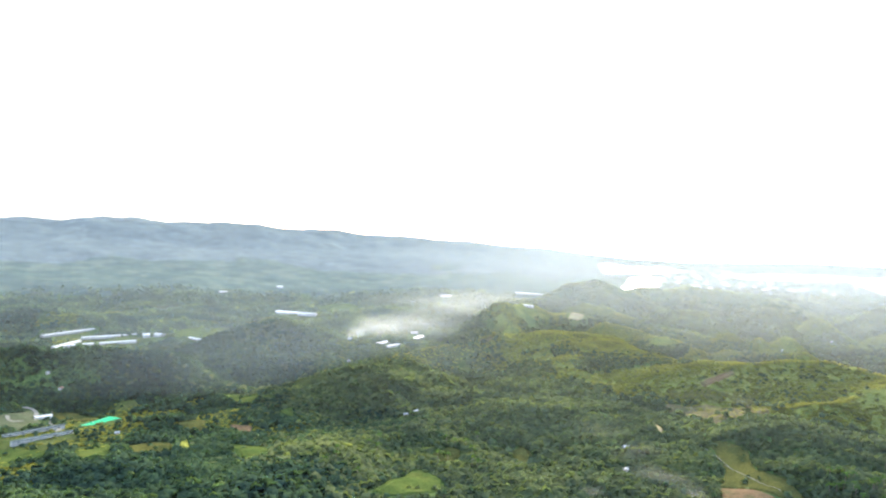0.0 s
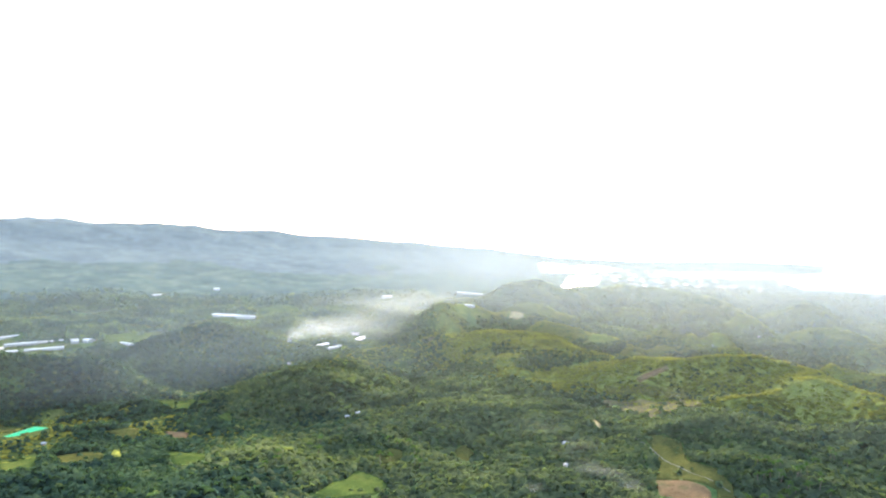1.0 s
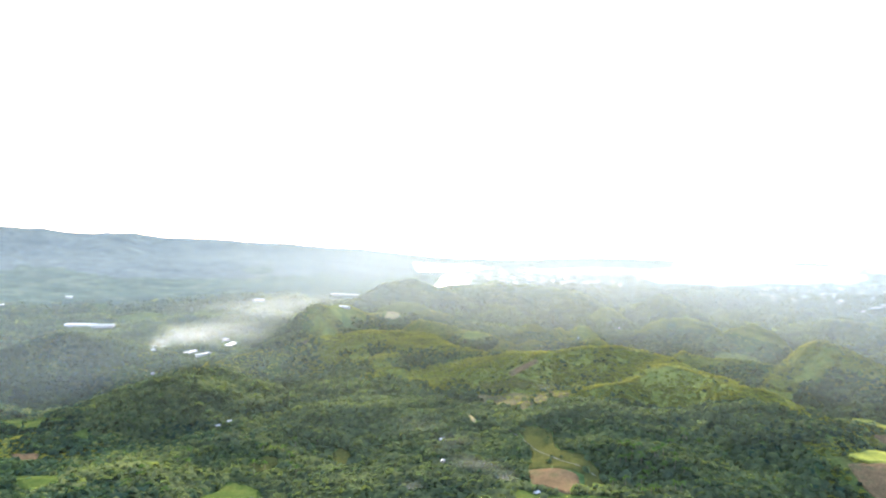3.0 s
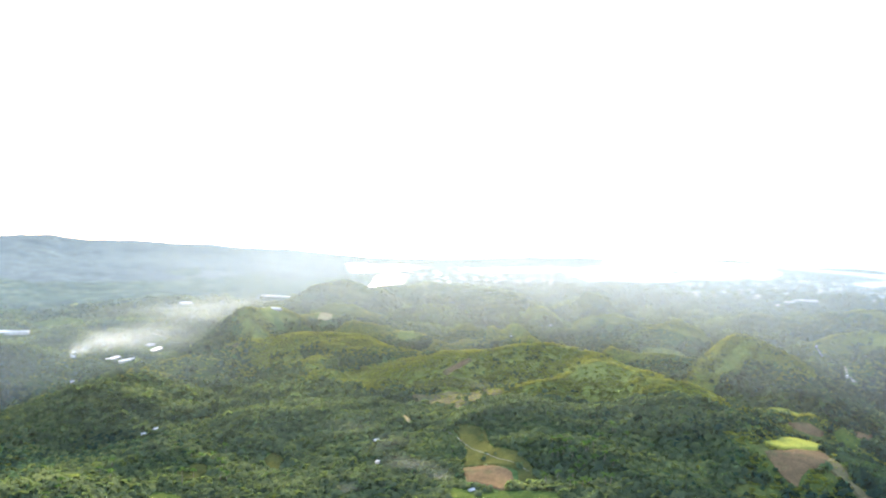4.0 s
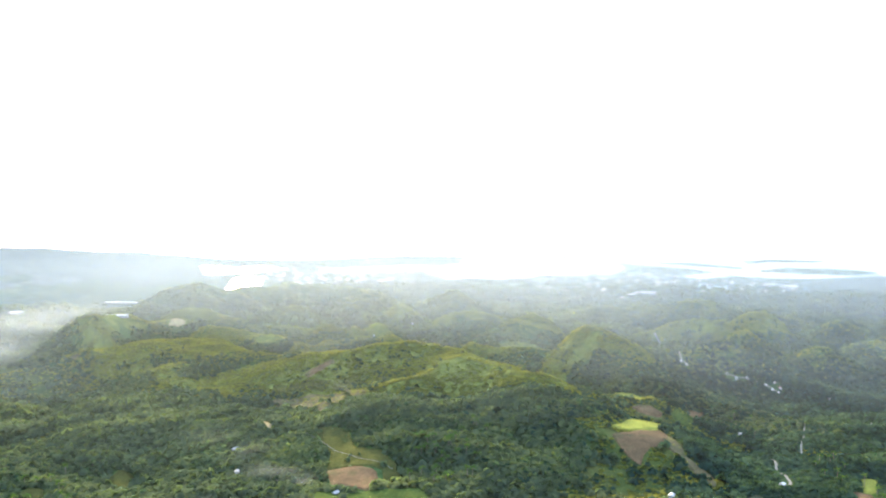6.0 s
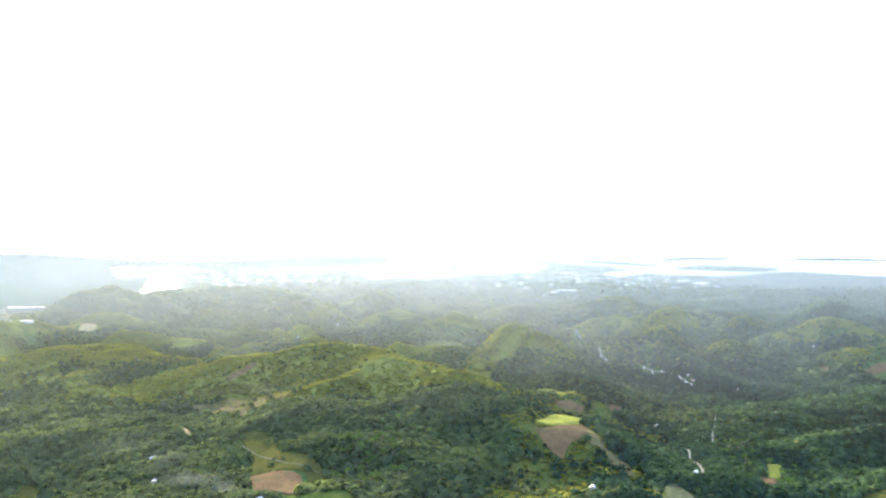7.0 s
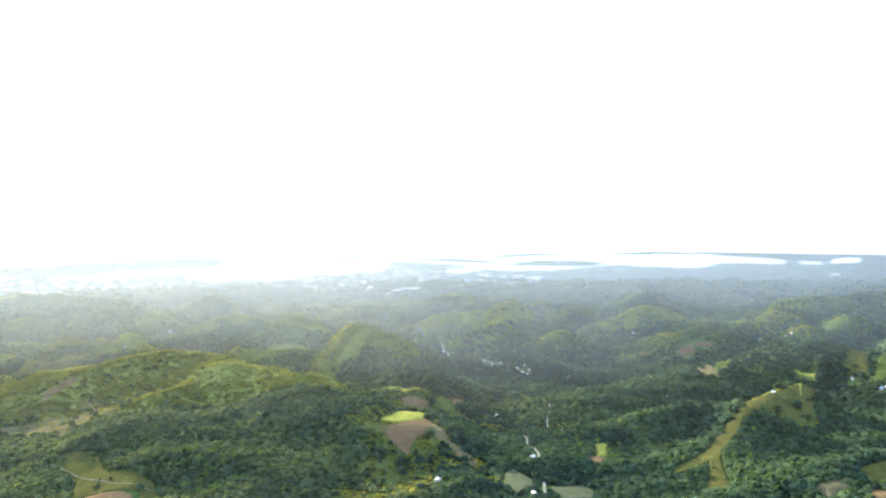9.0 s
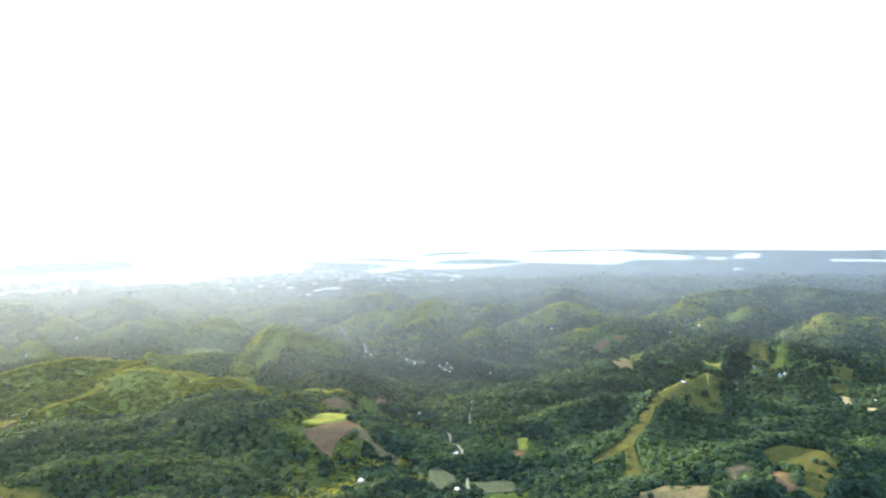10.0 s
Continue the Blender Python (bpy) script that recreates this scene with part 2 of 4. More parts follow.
def height(x, y):
    x, y = np.asarray(x, float), np.asarray(y, float)
    r = np.hypot(x, y)
    up = rise(x, y)
    rough = np.interp(r, (0, 2600, 2950, 3300, 3500, 5000), (1, 1, 0.7, 0.3, 0.08, 0.05)) + np.clip(up / 120, 0, 1) * (r > 2800) * 1.2
    swell = np.interp(r, (0, 560, 1100, 2400), (0.8, 0.9, 1.05, 1))
    bumps = 9 * swell * fractal(x, y, 320, 2) + np.interp(r + 420 * np.interp(np.arctan2(x, y), (0.75, 0.95), (0, 1)), (1300, 1700), (0, 20)) * fractal(x, y, 260, 2, 3.0) + 13 * swell * fractal(x, y, 125, 3, 5.0) + 3.5 * fractal(x, y, 52, 2, 9.0)
    gullies = up * (0.34 * np.abs(fractal(x, y, 150, 3, 1.0)) + np.where(r > 2800, 0.5 * np.abs(fractal(x, y, 520, 3, 7.0)), 0))
    far = np.interp(np.degrees(np.arctan2(x, y)), (-60, 10, 20), (1, 1, 0)) * np.interp(r, (2500, 3200, 4200), (0, 1, 0.4))
    gullies = gullies - far * 26 * fractal(x, y, 420, 4, 11.0) - np.interp(r, (3700, 4100), (0, 14)) * np.clip(up / 60, 0, 1) * fractal(x, y, 110, 3, 2.5)
    return base_height(x, y) + up - gullies + rough * bumps * (1 - 0.45 * np.clip(up / 70, 0, 1))



# the wooded massif in the middle: cliff knob, bare summit, broad dome, flank towards the valley
ridge([(127, 1695, 139), (167, 1712, 142), (223, 1746, 142)], 81)
ridge([(144, 1684, 134), (159, 1612, 112), (172, 1510, 89)], 61)
ridge([(208, 1687, 95), (265, 1760, 111), (336, 1799, 120), (385, 1789, 113)], 74)
ridge([(307, 2229, 90), (375, 2269, 131), (427, 2311, 160), (481, 2300, 165), (532, 2238, 145)], 100)
ridge([(107, 1416, 97), (174, 1409, 111), (237, 1380, 124), (308, 1345, 127), (346, 1284, 121), (368, 1216, 114), (386, 1136, 107)], 175)
ridge([(84, 1418, 105), (15, 1350, 96), (-56, 1259, 86), (-117, 1164, 84), (-139, 1051, 83)], 110)
ridge([(219, 1200, 97), (137, 1011, 77), (65, 898, 74), (-7, 850, 73)], 110)
ridge([(276, 1116, 96), (233, 900, 85), (180, 759, 75)], 110)
# grassy ridges and knolls behind the dome
ridge([(404, 1959, 136), (475, 1922, 124), (519, 1828, 106), (572, 1759, 95), (613, 1693, 85)], 94)
ridge([(392, 1634, 117), (449, 1577, 116), (495, 1521, 111), (521, 1470, 102)], 74)
hill(515, 1388, 107, 48, 84, 20)
hill(669, 1617, 116, 60, 102, 22)
hill(709, 1545, 120, 41, 72, 25)
hill(777, 1557, 120, 56, 90, 27)
ridge([(575, 1385, 111), (632, 1338, 117), (673, 1273, 121)], 57)
hill(972, 1805, 126, 66, 114, 28)
# the second crest and its long shoulder
ridge([(394, 1049, 115), (427, 1046, 126), (464, 1030, 137), (509, 1009, 146), (547, 966, 150), (577, 913, 150), (594, 854, 142), (600, 775, 133), (583, 685, 132), (568, 619, 129)], 125)
ridge([(501, 900, 133), (447, 758, 116), (397, 648, 99)], 160)
# far knolls
ridge([(678, 2406, 160), (845, 2406, 167), (977, 2301, 171), (1066, 2206, 160)], 100)
ridge([(542, 2338, 169), (614, 2320, 162)], 108)
hill(729, 2023, 128, 108, 144, 20)
hill(942, 1988, 138, 111, 144, 25)
hill(1269, 1978, 158, 99, 156, 33)
hill(1005, 1844, 122, 59, 108, 29)
ridge([(931, 1541, 113), (1000, 1556, 129), (1043, 1528, 135), (1085, 1499, 124)], 70)
ridge([(1013, 1365, 116), (1081, 1389, 141), (1120, 1383, 151), (1146, 1362, 137)], 65)
ridge([(785, 1159, 112), (819, 1111, 110), (854, 1045, 113)], 54)
hill(752, 1036, 93, 77, 96, 36)
hill(1631, 1622, 132, 116, 132, 45)
hill(1773, 1542, 144, 107, 126, 49)
hill(1862, 1434, 145, 107, 126, 52)
ridge([(1388, 1223, 99), (1459, 1217, 122), (1538, 1199, 130), (1528, 1129, 125)], 74)
hill(1700, 1146, 140, 93, 102, 56)
hill(1439, 995, 118, 71, 96, 55)
ridge([(1168, 941, 87), (1213, 932, 105), (1245, 907, 112), (1272, 868, 105), (1271, 834, 92)], 84)
# the pointed grassy hill
ridge([(1064, 1057, 132), (1027, 1066, 139), (980, 1055, 132), (904, 1016, 115), (810, 952, 96)], 62)
ridge([(1031, 1062, 135), (1040, 1010, 125), (1021, 943, 103), (976, 858, 78)], 89)
# the low spurs with the crop fields
ridge([(610, 606, 86), (643, 600, 86), (670, 586, 87), (676, 564, 87), (642, 511, 82), (592, 445, 81)], 55)
ridge([(694, 720, 94), (734, 694, 94), (758, 652, 95)], 48)
ridge([(717, 457, 69), (771, 424, 74), (833, 390, 79), (903, 355, 82), (965, 330, 78)], 55)
ridge([(1123, 249, 97), (1068, 265, 90), (1012, 279, 84), (921, 269, 80), (841, 260, 73), (771, 248, 69), (715, 258, 70), (669, 265, 70)], 48)
ridge([(771, 248, 69), (664, 223, 72)], 28)
ridge([(1452, 375, 101), (1467, 313, 109), (1461, 238, 112), (1440, 167, 109)], 115)
ridge([(749, 129, 84), (783, 108, 89), (795, 89, 90), (777, 67, 87), (698, 47, 91)], 55)
ridge([(572, 182, 90), (600, 157, 92), (598, 121, 95)], 38)
ridge([(1446, 103, 92), (1499, 52, 106), (1520, 19, 103), (1499, -42, 104)], 88)
# hills of the farther country
ridge([(1703, 842, 101), (1799, 828, 121), (1839, 785, 130), (1844, 721, 120)], 84)
ridge([(1635, 625, 95), (1700, 591, 111), (1737, 545, 119), (1748, 506, 112)], 78)
hill(1932, 1052, 124, 89, 120, 61)
hill(2300, 981, 141, 113, 132, 67)
ridge([(1786, 482, 107), (1939, 492, 114), (2142, 502, 138), (2253, 461, 141), (2265, 399, 140)], 84)
ridge([(2466, 408, 132), (2525, 357, 143), (2533, 290, 146), (2490, 221, 133)], 100)
ridge([(2444, 171, 132), (2499, 84, 135), (2450, -17, 130)], 100)
hill(1895, 134, 114, 86, 108, 86)
hill(1899, 48, 112, 69, 108, 89)
hill(2023, 329, 112, 93, 108, 81)
hill(1808, 391, 106, 75, 96, 78)
hill(1655, 1122, 120, 91, 108, 56)
hill(1472, 850, 102, 77, 96, 60)
hill(1795, 1438, 144, 104, 108, 51)
# wooded knolls in the valley
ridge([(-442, 1433, 69), (-421, 1502, 84), (-374, 1556, 89), (-314, 1569, 80), (-243, 1531, 64)], 108)
ridge([(-1214, 1835, 56), (-1130, 1946, 58), (-1033, 1942, 50), (-973, 1917, 27)], 115)
ridge([(-745, 1102, 90), (-638, 1167, 85), (-561, 1206, 79), (-477, 1242, 70)], 94)
# the mountain range
ridge([(-2907, 3693, 273), (-2516, 3970, 293), (-2375, 4056, 312), (-2193, 4146, 307), (-2000, 4231, 325), (-1726, 4318, 305)], 600)
ridge([(-1672, 3743, 163), (-1557, 4062, 288), (-1430, 4182, 336), (-1187, 4258, 332), (-1074, 4288, 307), (-892, 4329, 320), (-511, 4370, 285), (-228, 4374, 270)], 700)
ridge([(-228, 4374, 270), (55, 4350, 262), (400, 4281, 248), (730, 4187, 234), (947, 4092, 200)], 560)
ridge([(-2044, 2717, 96), (-1764, 3023, 134), (-1533, 3257, 151)], 260)
ridge([(-1011, 3455, 137), (-666, 3690, 187), (-252, 3742, 193), (229, 3693, 181), (567, 3555, 161)], 240)
# low knolls of the coastal plain
knolls = random.Random(77)
for _ in range(60):
    r, b = knolls.uniform(2500, 3350), radians(knolls.uniform(22, 97))
    x, y = r * math.sin(b), r * math.cos(b)
    hill(x, y, float(base_height(np.array(x), np.array(y))) + knolls.uniform(10, 26), knolls.uniform(70, 150), knolls.uniform(60, 110), math.degrees(b))


# ---------------------------------------------------------------- mesh helpers
def mesh_from(name, verts, faces, material, smooth=False):
    """One mesh from arrays; faces all with the same number of corners."""
    verts, faces = np.asarray(verts, np.float32), np.asarray(faces, np.int32)
    me = bpy.data.meshes.new(name)
    n, k = faces.shape
    me.vertices.add(len(verts))
    me.vertices.foreach_set("co", verts.ravel())
    me.loops.add(n * k)
    me.loops.foreach_set("vertex_index", faces.ravel())
    me.polygons.add(n)
    me.polygons.foreach_set("loop_start", np.arange(0, n * k, k, dtype=np.int32))
    me.polygons.foreach_set("use_smooth", np.full(n, smooth, dtype=bool))
    me.update(calc_edges=True)
    me.materials.append(material)
    return me


def part(name, bm, material, parent, label=""):
    """Links a bmesh or a mesh as one object under a thing or a part."""
    if isinstance(bm, bmesh.types.BMesh):
        me = bpy.data.meshes.new(name)
        bm.to_mesh(me)
        bm.free()
        me.materials.append(material)
    else:
        me = bm
    ob = new(name, me)
    ob.parent = parent
    return tagged(ob, label)


def grid_faces(rows, cols, close=False):
    i, j = np.meshgrid(np.arange(rows - 1), np.arange(cols if close else cols - 1), indexing="ij")
    a, b = i * cols + j, i * cols + (j + 1) % cols
    return np.stack([a, b, b + cols, a + cols], -1).reshape(-1, 4)


# ---------------------------------------------------------------- ground
def mosaic(x, y):
    """Clearings and rough pasture between the woods: 0 in the woods, 1 in the open."""
    limit = np.interp(np.degrees(np.arctan2(x, y)), (-40, -8, 12, 45, 54, 70), (0.02, 0.08, 0.27, 0.3, 0.42, 0.6))
    return np.clip((fractal(x, y, 210, 4, 20.0) - limit) * 6, 0, 1) * (np.hypot(x, y) < 2650)


def grassy(x, y):
    """Where the hilltops are kept open by grazing."""
    b = np.degrees(np.arctan2(x, y))
    return np.where(np.hypot(x, y) > 1600, np.interp(b, (1, 6, 48, 60, 96), (0, 1, 1, 0.84, 0.7)), np.interp(b, (1, 6, 45, 60), (0, 1, 1, 0.25)))


bearings = np.radians(np.concatenate([np.arange(-42, 100, 0.35), np.arange(100, 318, 3.0)]))
reach = np.concatenate([[0.01], np.linspace(60, 540, 12), np.geomspace(560, 2800, 150), np.linspace(2830, 4880, 75)])
R_, B_ = np.meshgrid(reach, bearings, indexing="ij")
gx, gy = R_ * np.sin(B_), R_ * np.cos(B_)
gz = height(gx, gy)
ground = new("ground", mesh_from("ground", np.stack([gx, gy, gz], -1).reshape(-1, 3), grid_faces(*gx.shape, close=True)[:, ::-1], GROUND, True))
# ground beyond about 2700 m takes the colours with haze painted in
for m in (HAZED_FAR_WOODS, HAZED_FAR_RANGE, GRASS, PASTURE):
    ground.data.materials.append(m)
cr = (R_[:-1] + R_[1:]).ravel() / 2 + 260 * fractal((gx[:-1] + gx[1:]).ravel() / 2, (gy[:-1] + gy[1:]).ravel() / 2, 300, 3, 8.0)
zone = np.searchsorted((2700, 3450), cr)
cx, cy = (gx[:-1] + gx[1:]).ravel() / 2, (gy[:-1] + gy[1:]).ravel() / 2
zone[(zone == 0) & (np.hypot(cx, cy) > 900) & (rise(cx, cy) + 40 * fractal(cx, cy, 130, 3, 4.0) > np.interp(np.hypot(cx, cy), (1500, 1501, 2100, 2350), (48, 50, 56, 105)) + 60 * (1 - grassy(cx, cy)))] = 3
zone[(zone == 0) & (mosaic(cx, cy) > 0.45)] = 4
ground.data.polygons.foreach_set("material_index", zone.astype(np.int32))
tagged(ground, "rolling hilly ground under scrub and grass", "ground", kind="structure")

OPEN = []          # outlines where no trees stand


def inside(x, y, outline):
    hit = np.zeros(x.shape, bool)
    for (x0, y0), (x1, y1) in zip(outline, outline[1:] + outline[:1]):
        cross = (y0 > y) != (y1 > y)
        hit ^= cross & (x < (x1 - x0) * (y - y0) / ((y1 - y0) or 1e-9) + x0)
    return hit


def draped(name, outline, material, lift, step):
    """A sheet within the outline that follows the ground, laid in strips across its longer way."""
    pts = np.array(outline, float)
    mid = pts.mean(0)
    axis = np.linalg.svd(pts - mid)[2][0]
    side = np.array([-axis[1], axis[0]])
    u, v = (pts - mid) @ axis, (pts - mid) @ side
    n = int(max(6, min(90, (u.max() - u.min()) / step)))
    m = int(max(4, min(60, (v.max() - v.min()) / step)))
    rows = []
    for s in np.linspace(u.min() + 0.02 * step, u.max() - 0.02 * step, n):
        cuts = []
        for k in range(len(u)):
            u0, u1, v0, v1 = u[k - 1], u[k], v[k - 1], v[k]
            if (u0 > s) != (u1 > s):
                cuts.append(v0 + (v1 - v0) * (s - u0) / (u1 - u0))
        if len(cuts) < 2:
            cuts = [v.mean(), v.mean()]
        wobble = step * 0.35 * np.array([value_noise(np.array(s / step / 2.5), np.array(mid[0])), value_noise(np.array(s / step / 2.5), np.array(mid[1] + 9))])
        lo, hi = min(cuts) + wobble[0], max(cuts) + wobble[1]
        w = np.linspace(lo, hi, m)
        rows.append(mid + s * axis + w[:, None] * side)
    xy = np.array(rows)
    z = height(xy[..., 0], xy[..., 1]) + lift
    z[0] -= lift + 1.5
    z[-1] -= lift + 1.5
    z[:, 0] -= lift + 1.5
    z[:, -1] -= lift + 1.5
    ob = new(name, mesh_from(name, np.concatenate([xy, z[..., None]], -1).reshape(-1, 3), grid_faces(n, m), material, True))
    return ob


def field(material, label, *outline):
    mx, my = sum(p[0] for p in outline) / len(outline), sum(p[1] for p in outline) / len(outline)
    OPEN.append(([(mx + 0.98 * (x - mx), my + 0.98 * (y - my)) for x, y in outline], 0.96 if material is GRASS else 0.985 if material in (OLIVE, LIME, TAN) else 1.0))
    d = math.hypot(mx, my)
    OPEN.append(([(mx + 0.9 * (x - mx) - 9 * mx / d, my + 0.9 * (y - my) - 9 * my / d) for x, y in outline], 0.94))
    step = 4.0 if math.hypot(*outline[0]) < 1500 else 8.0
    return tagged(draped("field", outline, material, 1.3, step), label, "field", kind="structure")


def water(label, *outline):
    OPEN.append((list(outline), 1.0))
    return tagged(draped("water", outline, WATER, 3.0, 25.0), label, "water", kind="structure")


def track(label, width, *line):
    """A narrow unpaved road that follows the ground."""
    line = np.array(line, float)
    way = np.gradient(line, axis=0)
    way /= np.linalg.norm(way, axis=1)[:, None]
    off = np.stack([-way[:, 1], way[:, 0]], 1) * width / 2
    OPEN.append(([tuple(p) for p in np.concatenate([line + off * 3.4, (line - off * 3.4)[::-1]])], 1.0))
    s = np.linspace(0, len(line) - 1, (len(line) - 1) * 10 + 1)
    fine = np.stack([np.interp(s, np.arange(len(line)), line[:, k]) for k in (0, 1)], 1)
    foff = np.stack([np.interp(s, np.arange(len(line)), off[:, k]) for k in (0, 1)], 1)
    xy = np.stack([fine + foff, fine, fine - foff], 1)
    z = height(xy[..., 0], xy[..., 1]) + 1.8
    ob = new("road", mesh_from("road", np.concatenate([xy, z[..., None]], -1).reshape(-1, 3), grid_faces(len(s), 3), GRAVEL, True))
    return tagged(ob, label, "road", kind="structure")



# fields and clearings on the middle hill
field(BROWN, "reddish brown ploughed field on the hillside", (255.8, 622.9), (293.9, 584.1), (284.1, 563.0), (258.6, 531.2), (252.4, 552.4), (239.9, 575.9))
field(OLIVE, "dry olive grass strip on the hillside", (294.2, 745.7), (321.2, 709.8), (302.0, 648.5), (315.5, 617.7), (314.9, 584.1), (307.6, 557.3), (276.4, 543.3), (295.5, 584.9), (257.2, 626.4), (277.2, 663.6), (283.3, 704.0))
field(TAN, "tan stubble terrace on the slope", (319.4, 971.1), (344.0, 948.3), (378.5, 926.1), (401.9, 889.9), (365.0, 820.1), (330.6, 807.9), (318.4, 876.9), (313.3, 944.6))
field(TAN, "small tan terrace under the crest", (404.4, 915.3), (410.4, 862.3), (399.3, 816.0), (380.3, 845.6))
field(BARE, "bare sandy scar on the slope", (266.0, 857.7), (269.3, 810.7), (258.3, 794.5), (256.3, 807.5))
field(OLIVE, "dry grass saddle below the crest", (333.8, 1018.6), (379.1, 980.1), (406.1, 956.9), (381.6, 934.0), (332.0, 988.9))
field(BROWN, "dark dirt cutting beside the crest", (376.6, 1004.6), (425.5, 1004.0), (425.3, 992.0), (375.4, 979.8))
field(LIME, "bright green scrubby crop plot", (224.7, 564.5), (247.7, 537.1), (305.3, 519.8), (297.8, 488.5), (201.9, 526.4))
field(BARE, "bare sandy summit of a knoll", (318.1, 1750.2), (360.4, 1884.4), (385.9, 1876.9), (366.1, 1762.8), (344.0, 1754.6), (320.0, 1743.3))
field(TAN, "tan bare patch beside the ridge", (74.3, 1367.1), (104.2, 1387.2), (109.2, 1376.8), (87.7, 1350.3))
field(GRASS, "grassy rib of the left knob", (113.8, 1601.1), (146.2, 1648.8), (186.0, 1577.4), (153.1, 1382.4), (143.0, 1605.3))
field(GRASS, "grassy flank of a pointed hill", (1015.9, 1046.1), (1018.4, 1025.9), (947.5, 988.6), (829.4, 946.0), (921.1, 1005.1), (973.4, 1032.0))
field(GRASS, "sunlit grass shelf behind the crest", (974.8, 1323.3), (1083.1, 1315.0), (848.1, 1037.4), (816.9, 1099.5))
field(TAN, "small bare slope on a far knoll", (820.4, 1835.3), (856.9, 1825.8), (841.2, 1780.7), (689.8, 1533.0))
# fields on the lower spur
field(YELLOW, "bright yellow ripe crop field", (555.9, 551.4), (639.0, 596.3), (734.6, 625.3), (637.4, 552.2), (581.6, 542.6))
field(BROWN, "brown bare field below the yellow crop", (540.2, 535.6), (637.4, 552.2), (635.6, 537.1), (592.2, 505.8), (573.2, 508.2), (537.3, 487.8), (535.6, 508.5))
field(TAN, "tan bare strip running down the spur", (626.8, 535.4), (637.0, 536.8), (605.9, 486.4), (599.9, 451.2), (570.0, 423.3), (566.9, 438.9), (595.3, 484.8), (590.1, 506.1))
field(YELLOW, "narrow yellow crop strip on the spur", (818.6, 852.8), (841.8, 831.3), (871.2, 823.2), (883.3, 799.9), (733.1, 667.5), (795.5, 826.1))
field(BROWN, "brown ploughed strip on the spur", (717.8, 674.0), (739.8, 657.0), (744.3, 637.3), (731.7, 634.2), (710.8, 655.0))
field(BROWN, "small pinkish ploughed plot", (914.3, 742.6), (946.9, 728.7), (898.0, 699.0), (879.0, 708.8))
field(LIME, "yellow-green grass plot", (750.3, 634.5), (870.8, 679.7), (757.7, 604.0), (742.9, 624.6))
# fields by the long grassy spur
field(YELLOW, "bright yellow-green pasture on the spur top", (1359.5, 330.8), (1372.0, 296.7), (1075.9, 234.6), (1324.5, 322.8))
field(OLIVE, "yellowish grass along the spur crest", (1313.9, 355.7), (1040.2, 253.5), (912.0, 264.9), (845.3, 254.9), (749.4, 239.9), (731.9, 249.2), (672.0, 262.4), (657.5, 260.3), (706.5, 275.7), (774.8, 266.1), (879.6, 282.3), (940.4, 281.3))
field(OLIVE, "dry grass leg of the spur", (763.5, 259.7), (749.4, 239.9), (718.9, 225.0), (669.2, 202.7), (644.7, 225.0), (701.7, 239.1))
field(OLIVE, "olive pasture beside the spur top", (1023.4, 259.8), (1302.3, 257.7), (1050.1, 213.2), (1000.0, 244.1))
field(OLIVE, "large olive pasture on a rounded hill", (745.3, 121.0), (774.4, 97.5), (778.7, 58.5), (736.1, 44.6), (673.2, 49.9), (646.2, 52.1), (632.2, 65.9), (713.0, 78.1), (737.2, 110.6))
field(TAN, "tan fallow plot on the slope", (685.9, 141.5), (724.3, 121.7), (709.0, 110.0), (660.5, 124.0))
field(BROWN, "reddish fallow plot on the slope", (708.7, 102.2), (696.1, 80.3), (660.7, 70.3), (639.6, 79.6), (672.5, 97.0))
field(TAN, "tan stubble field on a hillock", (568.4, 185.2), (636.3, 171.5), (661.0, 139.5), (575.6, 125.1), (553.8, 179.3))
field(PALE, "pale grey-green dry paddy", (575.9, 398.7), (593.6, 396.9), (582.1, 364.8), (556.2, 345.6), (515.4, 339.8), (527.3, 365.5))
field(PALE, "grey-brown dry paddy", (568.7, 345.0), (607.0, 329.2), (594.6, 303.2), (571.7, 292.7), (532.3, 311.7))
field(LIME, "green margin below the paddy", (528.4, 308.7), (575.0, 283.4), (536.5, 263.8), (505.3, 295.5))
field(YELLOW, "small yellow crop plot", (753.0, 391.7), (770.2, 379.0), (720.6, 353.3), (706.6, 363.6))
field(BROWN, "small brown fallow plot", (699.5, 370.7), (712.6, 351.0), (680.5, 338.1), (676.2, 354.9))
field(BARE, "bare pink earth cut", (1296.5, 81.5), (1287.0, 63.5), (1259.6, 59.2), (1210.2, 69.0))
field(BARE, "bare earth strip by a house", (1233.1, 45.6), (1216.5, 24.2), (1197.5, 24.0), (1212.0, 43.4))
field(OLIVE, "olive pasture between woods", (1392.8, 102.2), (1400.4, 65.0), (1371.8, 62.3), (1352.6, 78.1), (1373.8, 97.6))
field(OLIVE, "olive rough grass plot", (1340.3, 98.9), (1351.8, 70.5), (1302.2, 68.3), (1307.4, 91.7))
field(YELLOW, "yellow-green strip field", (1395.6, 318.0), (1383.0, 272.5), (1370.9, 273.2), (1384.7, 308.5))
field(LIME, "green crop field", (1400.2, 190.6), (1674.8, 193.4), (1353.9, 160.4), (1353.5, 188.3))
field(BROWN, "red-brown ploughed field on a slope", (1560.0, 606.0), (1622.7, 588.3), (1598.1, 564.8), (1564.4, 580.3))
field(BROWN, "dull red ploughed field", (1634.1, 585.3), (1661.6, 544.3), (1639.5, 544.4), (1615.4, 570.6))
field(TAN, "tan and yellow harvested plot", (1405.8, 524.6), (1551.5, 545.1), (1342.2, 428.9), (1341.7, 461.5))
